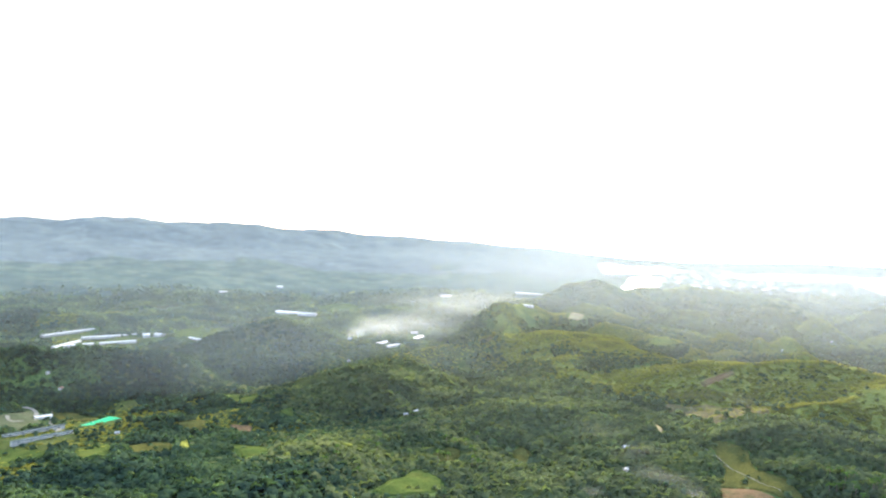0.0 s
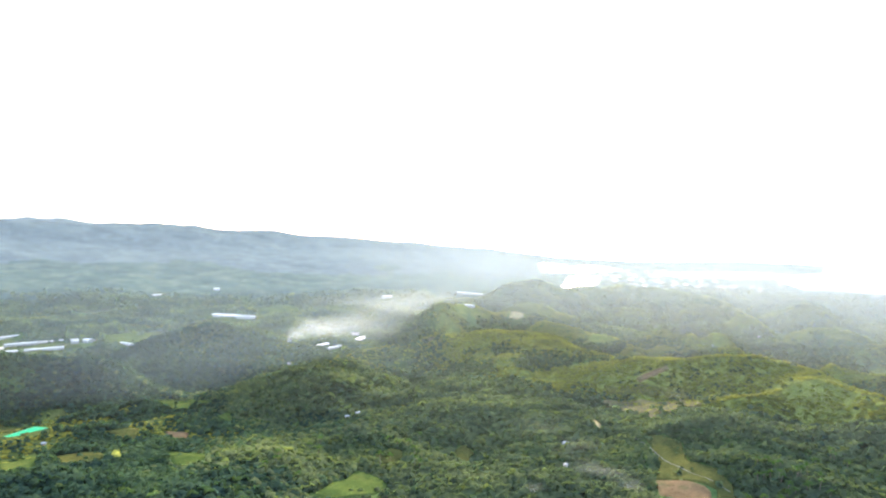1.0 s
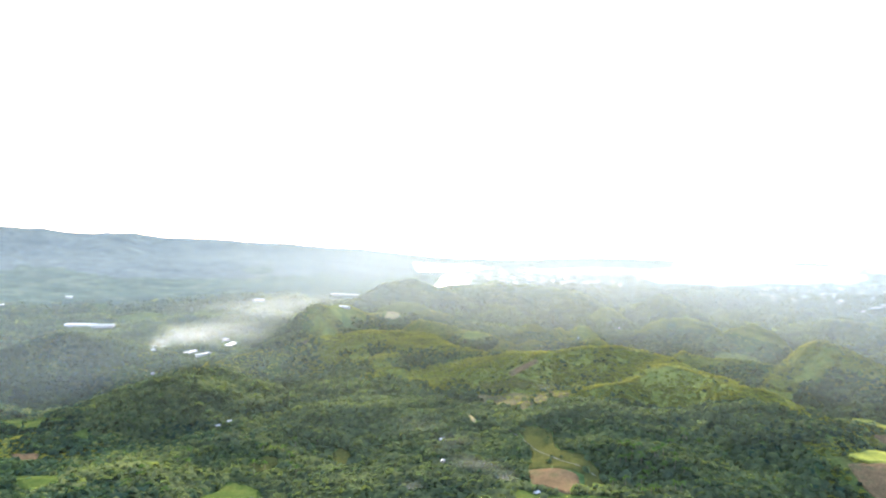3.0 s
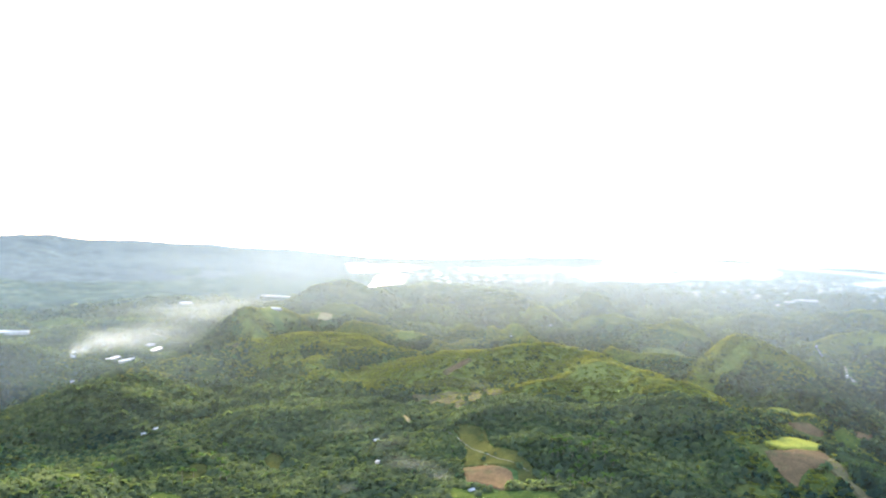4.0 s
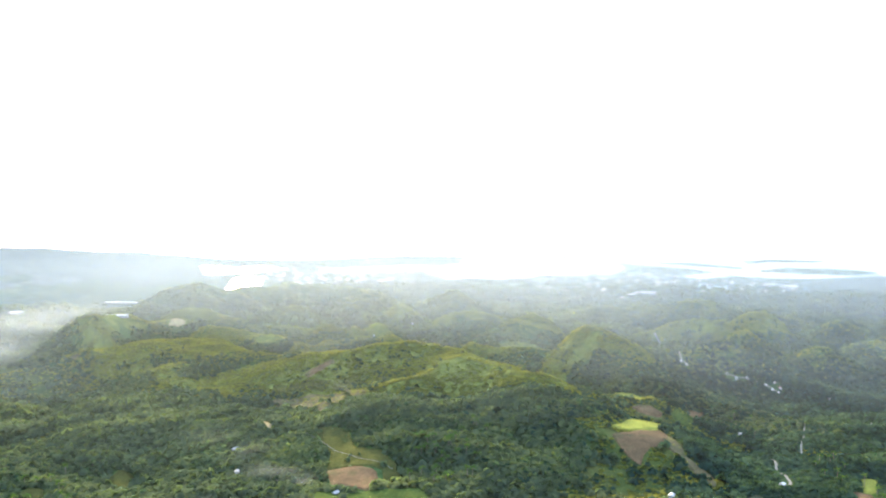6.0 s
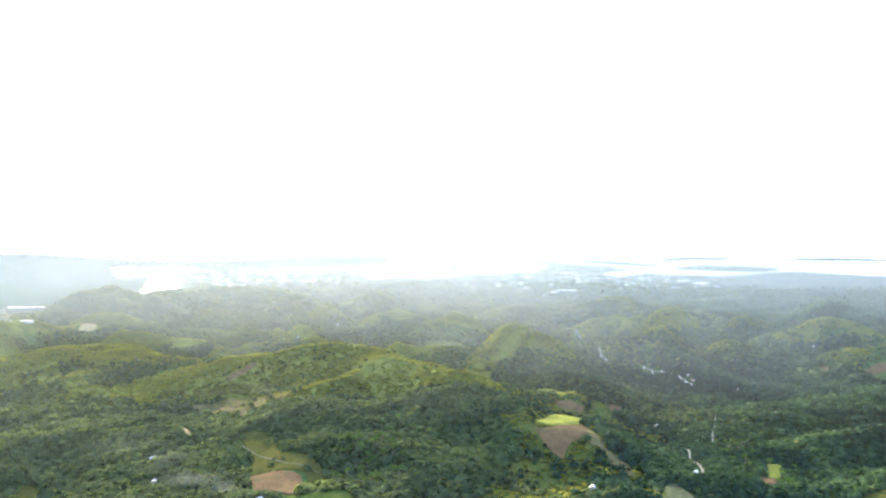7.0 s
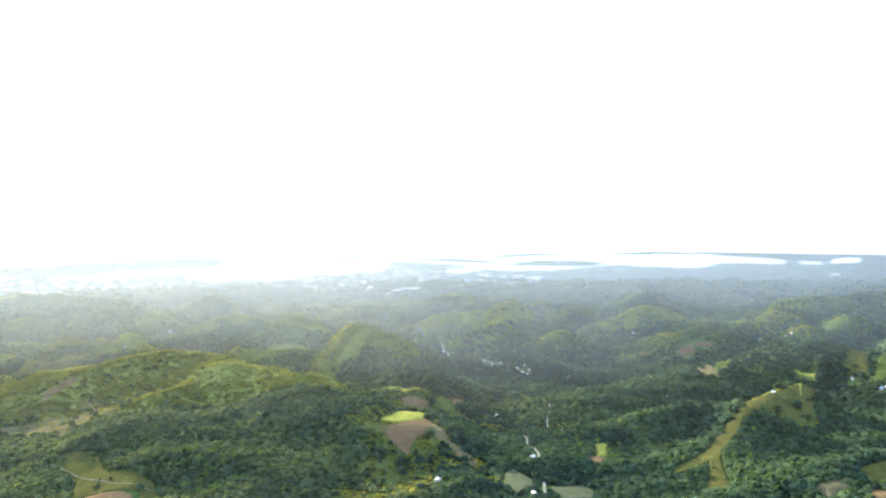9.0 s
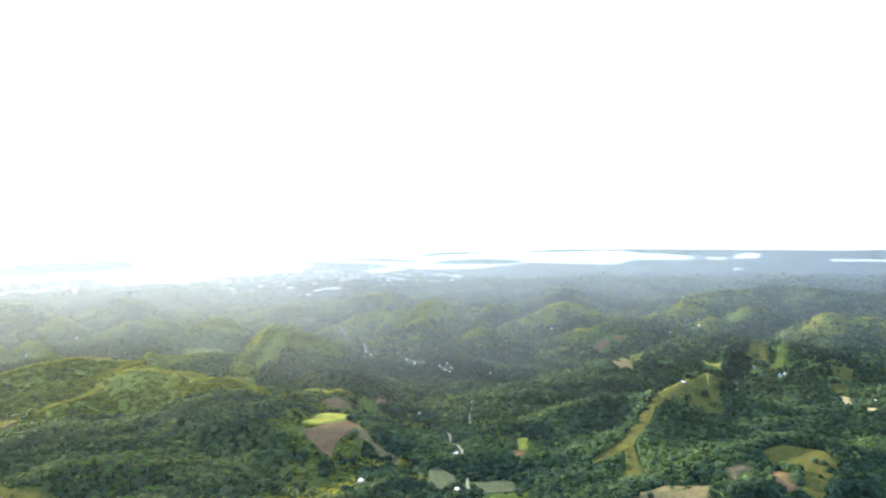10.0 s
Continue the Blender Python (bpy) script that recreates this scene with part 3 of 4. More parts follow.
field(LIME, "fresh green crop plot", (1575.1, 546.5), (1564.6, 479.9), (1361.5, 420.3), (1368.5, 454.0))
field(TAN, "brown terrace plot", (1573.1, 696.0), (1562.3, 654.9), (1533.6, 643.2), (1548.1, 680.9))
field(OLIVE, "olive field on the far slope", (1399.3, 238.6), (1721.0, 245.8), (1379.0, 195.4), (1381.7, 230.9))
# farmland in the valley
field(PALE, "grey gravelled farmyard", (-613.3, 946.7), (-593.7, 985.0), (-574.9, 1010.4), (-519.1, 925.8), (-523.0, 868.9), (-589.3, 910.2))
field(OLIVE, "olive meadow beside the farmyard", (-563.0, 1021.7), (-523.3, 1026.9), (-462.7, 980.5), (-440.5, 920.0), (-481.5, 972.0), (-507.2, 1002.3), (-513.1, 955.0))
field(GRAVEL, "pale earth path by the court", (-529.6, 953.7), (-563.9, 1023.4), (-560.4, 1024.4), (-517.6, 946.2), (-459.5, 867.3), (-460.6, 846.5))
field(LIME, "light green meadow in the valley", (-498.8, 772.2), (-461.3, 777.1), (-402.2, 730.4), (-381.2, 688.9), (-424.7, 716.1), (-417.7, 647.6))
field(LIME, "light green meadow between trees", (-387.4, 747.6), (-363.4, 786.8), (-318.0, 690.8), (-335.7, 666.3), (-357.6, 691.0))
field(YELLOW, "small yellow crop plot in the valley", (-291.3, 790.5), (-280.8, 807.1), (-258.6, 739.6), (-267.3, 730.5))
field(OLIVE, "olive grass plot in the valley", (-348.0, 777.2), (-298.0, 786.0), (-270.4, 729.5), (-305.7, 702.6))
field(OLIVE, "pale olive clearing in the valley", (-323.9, 866.8), (-291.0, 890.2), (-275.6, 846.1), (-295.3, 840.3))
field(BROWN, "brown ploughed plot in the valley", (-256.0, 874.3), (-224.5, 865.1), (-215.0, 823.0), (-242.7, 840.0))
field(LIME, "green plot at the foot of the hill", (-227.7, 775.0), (-170.9, 746.4), (-156.2, 665.4), (-192.5, 681.1))
field(LIME, "patchy green clearing", (-386.8, 1200.2), (-334.4, 1248.8), (-234.3, 999.8), (-287.6, 1009.5))
field(LIME, "green clearing at the hill foot", (-212.0, 933.7), (-192.4, 946.8), (-178.9, 891.6))
field(LIME, "bright meadow on the near spur", (-35.5, 643.1), (-17.6, 683.9), (-0.2, 666.5), (15.6, 630.7), (2.9, 603.4), (-30.1, 583.3), (-51.6, 583.3))
field(OLIVE, "dry grass patch among trees", (-3.7, 730.2), (17.1, 750.5), (34.4, 734.6), (23.2, 709.1), (4.3, 704.7))
field(OLIVE, "yellowish grass patch among trees", (82.8, 770.1), (99.2, 784.5), (111.8, 763.1), (98.8, 720.7), (86.2, 735.5))
track("pale curved farm lane", 3.0, (-591.7, 963.9), (-582.4, 950.5), (-571.4, 943.4), (-566.3, 950.4))
track("pale curved farm lane", 3.0, (-595.4, 1014.7), (-585.2, 1011.3), (-574.9, 1005.3), (-565.6, 985.0))
field(LIME, "long green field behind the sheds", (-720.0, 1822.4), (-605.0, 2010.2), (-570.0, 1932.0), (-573.3, 1758.3), (-675.6, 1711.6))
field(LIME, "green valley field", (-456.9, 2501.1), (-290.0, 2523.2), (-255.3, 2362.9), (-350.4, 2209.4))
field(PALE, "pale strip fields in the valley", (-958.3, 2264.1), (-919.6, 2375.9), (-864.2, 2381.8), (-873.1, 2167.6))
field(PALE, "pale strip field near the foothills", (-866.1, 2679.5), (-841.1, 2737.7), (-779.6, 2680.9), (-825.2, 2621.2))
# roads and tracks
track("pale concrete road through the woods", 2.0, (1058.3, 632.5), (929.9, 555.2), (839.8, 505.5), (809.2, 486.4))
track("pale road between the trees", 2.6, (766.3, 497.8), (725.4, 464.9), (700.8, 449.3), (683.9, 427.8), (655.4, 404.9), (634.7, 393.6))
track("pale road past the hamlet", 3.0, (1175.5, 862.2), (1184.5, 841.4), (1195.8, 830.6), (1195.9, 806.7), (1197.4, 780.1), (1192.4, 756.5))
track("pale winding road in the far woods", 4, (1370.6, 1207.0), (1353.5, 1170.0), (1349.9, 1134.2), (1138.2, 933.7), (1136.3, 914.4))
track("pale track beside the paddies", 2.5, (580.7, 353.5), (548.8, 334.2), (527.6, 319.7))
track("faint footpath across the grass strip", 0.7, (278.2, 765.0), (283.4, 707.6), (286.6, 646.2), (290.8, 608.5), (306.4, 579.6))
track("white ring drive of the farm", 5, (-598.7, 1011.6), (-581.6, 1008.0), (-568.4, 996.6), (-553.0, 964.7))
track("white curved drive of the farm", 5, (-591.7, 963.9), (-579.5, 948.1), (-566.5, 939.4), (-559.4, 949.2))
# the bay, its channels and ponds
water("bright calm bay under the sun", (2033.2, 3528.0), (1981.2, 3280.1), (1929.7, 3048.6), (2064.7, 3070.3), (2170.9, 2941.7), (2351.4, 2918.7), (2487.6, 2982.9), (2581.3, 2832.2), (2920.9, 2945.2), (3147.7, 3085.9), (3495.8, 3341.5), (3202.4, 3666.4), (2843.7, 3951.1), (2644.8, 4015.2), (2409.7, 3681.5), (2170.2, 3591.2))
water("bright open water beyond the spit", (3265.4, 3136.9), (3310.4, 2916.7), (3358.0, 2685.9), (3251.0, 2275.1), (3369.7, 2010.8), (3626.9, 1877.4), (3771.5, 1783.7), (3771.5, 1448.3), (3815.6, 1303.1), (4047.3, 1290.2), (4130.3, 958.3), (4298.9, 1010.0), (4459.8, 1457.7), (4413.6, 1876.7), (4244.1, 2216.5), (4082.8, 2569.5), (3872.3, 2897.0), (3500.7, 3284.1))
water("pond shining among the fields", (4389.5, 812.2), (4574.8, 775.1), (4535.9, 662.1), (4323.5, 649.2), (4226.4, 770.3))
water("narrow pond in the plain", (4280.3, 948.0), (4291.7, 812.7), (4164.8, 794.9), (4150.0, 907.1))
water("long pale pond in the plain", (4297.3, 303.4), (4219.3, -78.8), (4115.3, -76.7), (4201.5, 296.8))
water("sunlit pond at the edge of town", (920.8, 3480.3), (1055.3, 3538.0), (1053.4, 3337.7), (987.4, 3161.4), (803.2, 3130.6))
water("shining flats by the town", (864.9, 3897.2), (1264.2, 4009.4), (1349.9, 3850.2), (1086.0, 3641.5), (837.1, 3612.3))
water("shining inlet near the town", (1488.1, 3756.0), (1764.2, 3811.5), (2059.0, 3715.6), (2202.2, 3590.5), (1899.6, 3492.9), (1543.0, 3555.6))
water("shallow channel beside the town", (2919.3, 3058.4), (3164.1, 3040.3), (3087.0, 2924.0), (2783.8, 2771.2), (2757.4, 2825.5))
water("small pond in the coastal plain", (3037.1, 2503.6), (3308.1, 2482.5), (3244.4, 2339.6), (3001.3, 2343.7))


# ---------------------------------------------------------------- buildings
def box_mesh(bm, x0, x1, y0, y1, z0, z1):
    v = [bm.verts.new(p) for p in ((x0, y0, z0), (x1, y0, z0), (x1, y1, z0), (x0, y1, z0), (x0, y0, z1), (x1, y0, z1), (x1, y1, z1), (x0, y1, z1))]
    for f in ((0, 3, 2, 1), (4, 5, 6, 7), (0, 1, 5, 4), (1, 2, 6, 5), (2, 3, 7, 6), (3, 0, 4, 7)):
        bm.faces.new([v[k] for k in f])


def block(x0, x1, y0, y1, z0, z1):
    bm = bmesh.new()
    box_mesh(bm, x0, x1, y0, y1, z0, z1)
    return bm


def gabled_body(length, width, eaves, ridge_up):
    """Walls with two gable ends."""
    bm, a, b = bmesh.new(), length / 2, width / 2
    rows = [[bm.verts.new((x, y, z)) for y, z in ((-b, -2.0), (-b, eaves), (0, eaves + ridge_up), (b, eaves), (b, -2.0))] for x in (-a, a)]
    for k in range(5):
        j = (k + 1) % 5
        bm.faces.new((rows[0][k], rows[1][k], rows[1][j], rows[0][j]))
    bm.faces.new(rows[0])
    bm.faces.new(rows[1][::-1])
    bmesh.ops.recalc_face_normals(bm, faces=bm.faces)
    return bm


def roof_slope(length, width, eaves, ridge_up, side, thick=0.12, over=0.5):
    """One slope of a sheet roof, with its thickness."""
    bm, a, b = bmesh.new(), length / 2 + over, width / 2
    pitch = ridge_up / b
    run = b + over

    def slab(x0, x1, t):
        pts = [(x, side * y, eaves + ridge_up - pitch * y + h) for h in (0.03, t) for x, y in ((x0, 0), (x1, 0), (x1, run), (x0, run))]
        v = [bm.verts.new(p) for p in pts]
        for f in ((0, 1, 2, 3), (4, 7, 6, 5), (0, 4, 5, 1), (1, 5, 6, 2), (2, 6, 7, 3), (3, 7, 4, 0)):
            bm.faces.new([v[k] for k in f])
    slab(-a, a, thick)
    bmesh.ops.recalc_face_normals(bm, faces=bm.faces)
    return bm


def build_house(label, roof, wall, length, width, eaves=2.6, ridge_up=1.5):
    home = new("house")
    home.empty_display_size = 0.5
    part("wall", gabled_body(length, width, eaves, ridge_up), wall, home)
    for side in (-1, 1):
        part("roof_slope", roof_slope(length, width, eaves, ridge_up, side), roof, home)
    part("door", block(-0.5, 0.5, -width / 2 - 0.06, -width / 2 + 0.02, 0, 2.0), RUST_ROOF, home)
    for x in (-length / 3.2, length / 3.2):
        pane = part("window", block(x - 0.6, x + 0.6, -width / 2 - 0.05, -width / 2 + 0.02, 0.9, 2.0), DARK_GLASS, home)
        part("sill", block(x - 0.75, x + 0.75, -width / 2 - 0.14, -width / 2 - 0.06, 0.8, 0.9), WALL, pane)
    return tagged(home, label, "house")


def clear(x, y, radius, ahead):
    """Open ground round a building, somewhat longer on its downhill side."""
    d = math.hypot(x, y)
    ux, uy = -x / d, -y / d
    OPEN.append(([(x + a * ux - b * uy, y + a * uy + b * ux) for a, b in ((-radius, -radius), (ahead, -radius), (ahead, radius), (-radius, radius))], 1.0))


def on_ground(x, y, turn, sink=0.0):
    return pose(x, y, float(height(x, y)) - sink, 0, 0, turn)


white_house = build_house("small white house with a pale sheet roof", WHITE_ROOF, WALL, 5.6, 4.0, 2.3, 1.1)
grey_house = build_house("small house with a weathered grey roof", GREY_ROOF, WALL, 5.0, 3.8, 2.2, 1.0)
rust_house = build_house("small house with a rusty red roof", RUST_ROOF, WALL, 6.2, 4.5, 2.4, 1.2)
blue_house = build_house("house with a light blue sheet roof", BLUE_ROOF, WALL, 7.5, 5.5, 2.6, 1.3)
MODELS = {}


def place(model, x, y, turn):
    """The first call for a model sets the model itself, later calls set copies."""
    clear(x, y, 5.5, 13.0)
    if model.name in MODELS:
        copy_thing(model, on_ground(x, y, turn))
    else:
        MODELS[model.name] = True
        model.matrix_basis = on_ground(x, y, turn)
    tagged(model, group="scattered farmhouses")


def shed(label, roof, x, y, length, width, turn):
    hall = new("shed")
    eaves, up = 3.4 if width < 20 else 5.0, min(width * 0.12, 3.0)
    part("wall", gabled_body(length, width, eaves, up), WALL, hall)
    for side in (-1, 1):
        part("roof_slope", roof_slope(length, width, eaves, up, side, 0.2), roof, hall)
    part("door", block(-1.6, 1.6, -width / 2 - 0.08, -width / 2 + 0.02, 0, 2.8), GREY_ROOF, hall)
    n = max(2, min(8, int(length / 12)))
    for k in range(n):
        wx = -length / 2 + (k + 0.5) * length / n
        if abs(wx) > 2.6:
            part("window", block(wx - 1, wx + 1, -width / 2 - 0.06, -width / 2 + 0.02, 1.2, 2.4), DARK_GLASS, hall)
    xs = np.array([x + s * length / 2 * math.cos(radians(turn)) for s in (-1, 0, 1)])
    ys = np.array([y + s * length / 2 * math.sin(radians(turn)) for s in (-1, 0, 1)])
    hall.matrix_basis = pose(x, y, float(height(xs, ys).mean()) + 0.6, 0, 0, turn)
    c, s = math.cos(radians(turn)), math.sin(radians(turn))
    d = math.hypot(x, y)
    ux, uy = -x / d * 22, -y / d * 22
    a, b = length / 2 + 4, width / 2 + 4
    ring = [(x + p * c - q * s, y + p * s + q * c) for p, q in ((-a, -b), (a, -b), (a, b), (-a, b))]
    OPEN.append((ring, 1.0))
    for k in (1, 2, 3):
        OPEN.append(([(px + k * ux, py + k * uy) for px, py in ring], 1.0))
    return tagged(hall, label, "shed")


town_white = build_house("pale town building in the hazy distance", WHITE_ROOF, WALL, 20.0, 14.0, 6.0, 2.0)
town_grey = build_house("grey-roofed town building in the hazy distance", GREY_ROOF, WALL, 16.0, 12.0, 5.0, 2.0)
town_blue = build_house("blue-roofed town building in the hazy distance", BLUE_ROOF, WALL, 18.0, 13.0, 5.0, 2.0)


def town(n, seed, *outline):
    rng = np.random.RandomState(seed)
    xs, ys = [p[0] for p in outline], [p[1] for p in outline]
    x, y = rng.uniform(min(xs), max(xs), n * 8), rng.uniform(min(ys), max(ys), n * 8)
    keep = inside(x, y, list(outline))
    for ring, _ in OPEN:
        keep &= ~inside(x, y, ring)
    for k in np.nonzero(keep)[0][:n]:
        model = (town_white, town_white, town_grey, town_blue)[rng.randint(0, 4)]
        tagged(model, category="building", group="buildings of the coastal town")
        m = on_ground(float(x[k]), float(y[k]), float(rng.uniform(0, 180)))
        if model.name in MODELS:
            copy_thing(model, m)
        else:
            MODELS[model.name] = True
            model.matrix_basis = m


def island(label, *outline):
    return tagged(draped("island", outline, HAZED_FAR_WOODS, 9.0, 18.0), label, "island", kind="structure")


# the green court of the farm
court = new("sports_court")
part("surface", block(-34, 34, -13, 13, -2.5, 0.6), GREEN_COURT, court)
for x in (-30.0, 0.0, 30.0):
    part("line", block(x - 0.15, x + 0.15, -10.9, 10.9, 0.6, 0.62), WALL, court)
for y in (-11.0, 11.0):
    part("line", block(-30.1, 30.1, y - 0.15, y + 0.15, 0.6, 0.62), WALL, court)
tagged(court, "bright green painted sports court beside the farmyard", "court")

PALMS = []

place(white_house, 207, 753, 20)
place(grey_house, 188, 678, 70)
place(white_house, -26, 934, 40)
place(grey_house, -39, 920, 10)
place(rust_house, -586, 1089, 75)
place(grey_house, -376, 827, 20)
place(grey_house, -619, 1110, 60)
place(white_house, 497, 417, 30)
place(white_house, 642, 405, 10)
place(grey_house, 524, 329, 60)
place(grey_house, 886, 555, 35)
place(white_house, 1198, 790, 55)
place(white_house, 1193, 773, 50)
place(white_house, 1193, 760, 50)
place(rust_house, 1211, 770, 50)
place(grey_house, 1215, 784, 10)
place(grey_house, 1258, 705, 20)
place(blue_house, 1273, 645, 70)
place(blue_house, 1243, 645, 70)
place(white_house, 1089, 511, 20)
place(grey_house, 1109, 556, 0)
place(grey_house, 1110, 548, 50)
place(white_house, 1373, 220, 15)
place(blue_house, 1337, 174, 40)
place(grey_house, 1340, 166, 40)
place(white_house, 1062, 268, 80)
place(white_house, 1260, 30, 20)
place(rust_house, 1136, 135, 65)
place(white_house, 1766, 419, 10)
place(white_house, 1772, 406, 40)
place(grey_house, 2059, 460, 0)
place(grey_house, 1716, 462, 20)
place(white_house, 1710, 770, 75)
place(grey_house, 1178, 858, 30)
place(white_house, 1182, 841, 40)
place(grey_house, 1197, 830, 40)
place(white_house, 1137, 934, 20)
place(grey_house, 1136, 920, 60)
place(white_house, 1372, 1207, 20)
place(grey_house, 1862, 290, 30)
place(grey_house, 1108, 528, 30)
place(white_house, 961, 1712, 10)
place(white_house, 749, 1524, 60)
place(grey_house, 1762, 2078, 20)
place(grey_house, 235, 548, 20)
place(white_house, 836, 588, 20)
place(white_house, -183, 1433, 30)
shed("long white poultry shed beside the green field", WHITE_ROOF, -820, 1744, 132, 12, 44)
shed("long white poultry shed in a row of sheds", WHITE_ROOF, -794, 1644, 160, 11, 45)
shed("low white shed at the end of the row", WHITE_ROOF, -865, 1626, 105, 10, 87)
shed("long weathered shed by the wooded knoll", GREY_ROOF, -936, 1781, 171, 14, 69)
shed("white square shed in the valley", WHITE_ROOF, -731, 1746, 15, 26, 30)
shed("white square shed in the valley", WHITE_ROOF, -705, 1763, 22, 26, -24)
shed("white low shed at the field edge", WHITE_ROOF, -600, 1735, 56, 12, -32)
shed("wide white warehouse on the valley floor", WHITE_ROOF, -492, 2286, 84, 40, -9)
shed("pale warehouse on the valley floor", GREY_ROOF, -422, 2232, 57, 30, -1)
shed("white shed near the smoke", WHITE_ROOF, -140, 1704, 54, 14, 64)
shed("white shed near the smoke", WHITE_ROOF, -110, 1680, 46, 12, 52)
shed("grey shed near the smoke", GREY_ROOF, -71, 1917, 25, 14, 26)
shed("white shed near the smoke", WHITE_ROOF, -55, 1853, 63, 16, 74)
shed("white building on the far ridge", WHITE_ROOF, 209, 1734, 45, 12, -33)
shed("white farm building in the far valley", WHITE_ROOF, 19, 2676, 40, 20, 23)
shed("white farm building in the far valley", WHITE_ROOF, 347, 2762, 120, 16, -35)
shed("white farm building below the mountains", WHITE_ROOF, -827, 2660, 31, 14, 40)
shed("white round-roofed building below the mountains", WHITE_ROOF, -646, 2802, 22, 22, 13)
shed("white farm building with a pale roof", WHITE_ROOF, -554, 986, 22, 9, 50)
shed("long low greenhouse under grey netting beside the farmyard", SHADE_NET, -494, 861, 70, 6, 52)
shed("long low greenhouse under grey netting beside the farmyard", SHADE_NET, -456, 812, 66, 6, 52)
shed("long white hall at the edge of the town", WHITE_ROOF, 2282, 2062, 88, 24, -27)
shed("white hall at the edge of the town", WHITE_ROOF, 2203, 2062, 43, 18, -7)
shed("white hall at the edge of the town", WHITE_ROOF, 2144, 2061, 22, 14, -13)
shed("white warehouse near the shore", WHITE_ROOF, 2900, 2628, 73, 40, -11)
shed("pale warehouse near the shore", WHITE_ROOF, 3039, 1993, 57, 40, -18)
shed("pale warehouse near the shore", WHITE_ROOF, 3030, 1891, 73, 50, -17)
shed("pale hall in the plain", WHITE_ROOF, 3672, 655, 42, 30, -37)
shed("pale hall in the plain", GREY_ROOF, 2276, 1891, 31, 16, -35)
town(95, 5, (1100, 3796), (1610, 3970), (2078, 3418), (1783, 2984), (1408, 3038), (926, 2638), (916, 3254))
town(75, 6, (2188, 3028), (2692, 2948), (3187, 2815), (2914, 2370), (2311, 2096), (2070, 2264), (1905, 2551))
town(28, 7, (2939, 2760), (3123, 1968), (3037, 1715), (2528, 1896), (2549, 2358))
town(16, 8, (2914, 2370), (3116, 2104), (2841, 1868), (2478, 1908))
island("low wooded islet in the bay", (3134.0, 3725.0), (3257.0, 3618.0), (3419.0, 3466.0), (3315.0, 3371.0), (3125.0, 3633.0))
island("long low mangrove island", (3820.0, 2703.0), (4061.0, 2648.0), (4183.0, 2394.0), (4093.0, 2351.0), (3968.0, 2542.0), (3754.0, 2603.0))
island("flat wooded island in the channel", (3476.0, 2350.0), (3706.0, 2334.0), (3831.0, 2081.0), (3794.0, 1876.0), (3637.0, 1901.0), (3521.0, 2139.0))
island("narrow mangrove strip on the water", (3392.0, 3036.0), (3568.0, 2853.0), (3579.0, 2504.0), (3500.0, 2470.0), (3436.0, 2748.0))
island("long thin sandbar with trees", (4324.0, 2120.0), (4480.0, 1905.0), (4526.0, 1680.0), (4410.0, 1715.0), (4280.0, 1981.0))
island("wooded shore tongue", (4401.0, 1446.0), (4561.0, 1348.0), (4649.0, 1112.0), (4361.0, 1024.0), (4362.0, 1186.0))
island("low wooded islet in the bay", (2559.0, 3280.0), (2649.0, 3295.0), (2649.0, 3213.0), (2550.0, 3149.0))
court.matrix_basis = on_ground(-457, 948, 74)
clear(-457, 948, 30.0, 44.0)
PALMS += [(348, 588), (352, 579), (377, 590), (335, 588), (356, 598), (375, 552), (369, 559), (371, 583), (356, 557), (354, 565), (378, 589), (365, 560), (364, 607), (371, 558), (685, 330), (679, 329), (688, 341), (678, 336), (759, 360), (729, 371), (760, 405), (758, 425), (751, 429), (739, 431), (715, 404), (718, 397)]
PALMS += [(715, 387), (773, 430), (40, 680), (44, 720), (37, 749), (41, 721), (16, 755), (40, 678), (6, 696), (22, 748), (15, 704), (46, 779), (361, 614), (358, 604), (351, 585), (344, 589), (351, 609), (440, 641), (411, 623), (436, 634), (385, 592), (388, 580), (440, 620), (327, 535), (335, 524), (327, 524)]
PALMS += [(351, 521), (320, 523), (322, 550), (353, 518), (346, 556), (323, 531), (297, 532), (754, 216), (706, 202), (718, 206), (681, 194), (964, 725), (852, 574), (942, 683), (969, 660), (959, 682), (925, 658), (-92, 663), (-62, 743), (-66, 620), (-94, 687), (-56, 716), (-99, 651), (-67, 731), (-91, 670)]


# ---------------------------------------------------------------- woods
def crown_template(rng, sprays):
    """A loose crown of leaf sprays, about one unit wide and standing on the origin; vertices and four-cornered faces."""
    way = rng.normal(0, 1, (sprays, 3))
    way[:, 2] = np.abs(way[:, 2]) * 0.9 - 0.25
    way /= np.linalg.norm(way, axis=1)[:, None]
    mid = way * np.array([0.36, 0.36, 0.34]) * rng.uniform(0.55, 1.1, (sprays, 1)) + np.array([0, 0, 0.42])
    facing = way + rng.normal(0, 0.4, (sprays, 3)) + np.array([0, 0, 0.35])
    facing /= np.linalg.norm(facing, axis=1)[:, None]
    u = np.cross(facing, rng.normal(0, 1, (sprays, 3)))
    u /= np.linalg.norm(u, axis=1)[:, None]
    v = np.cross(facing, u)
    half = rng.uniform(0.75, 1.25, (sprays, 1)) * 0.62 / math.sqrt(sprays / 3)
    corners = [mid + half * (a * u * rng.uniform(0.7, 1.2) + b * v) - 0.12 * half * facing * abs(a + b) for a, b in ((-1, -0.7), (1, -0.8), (0.8, 1), (-0.9, 0.9))]
    return np.stack(corners, 1).reshape(-1, 3), np.arange(sprays * 4).reshape(-1, 4)


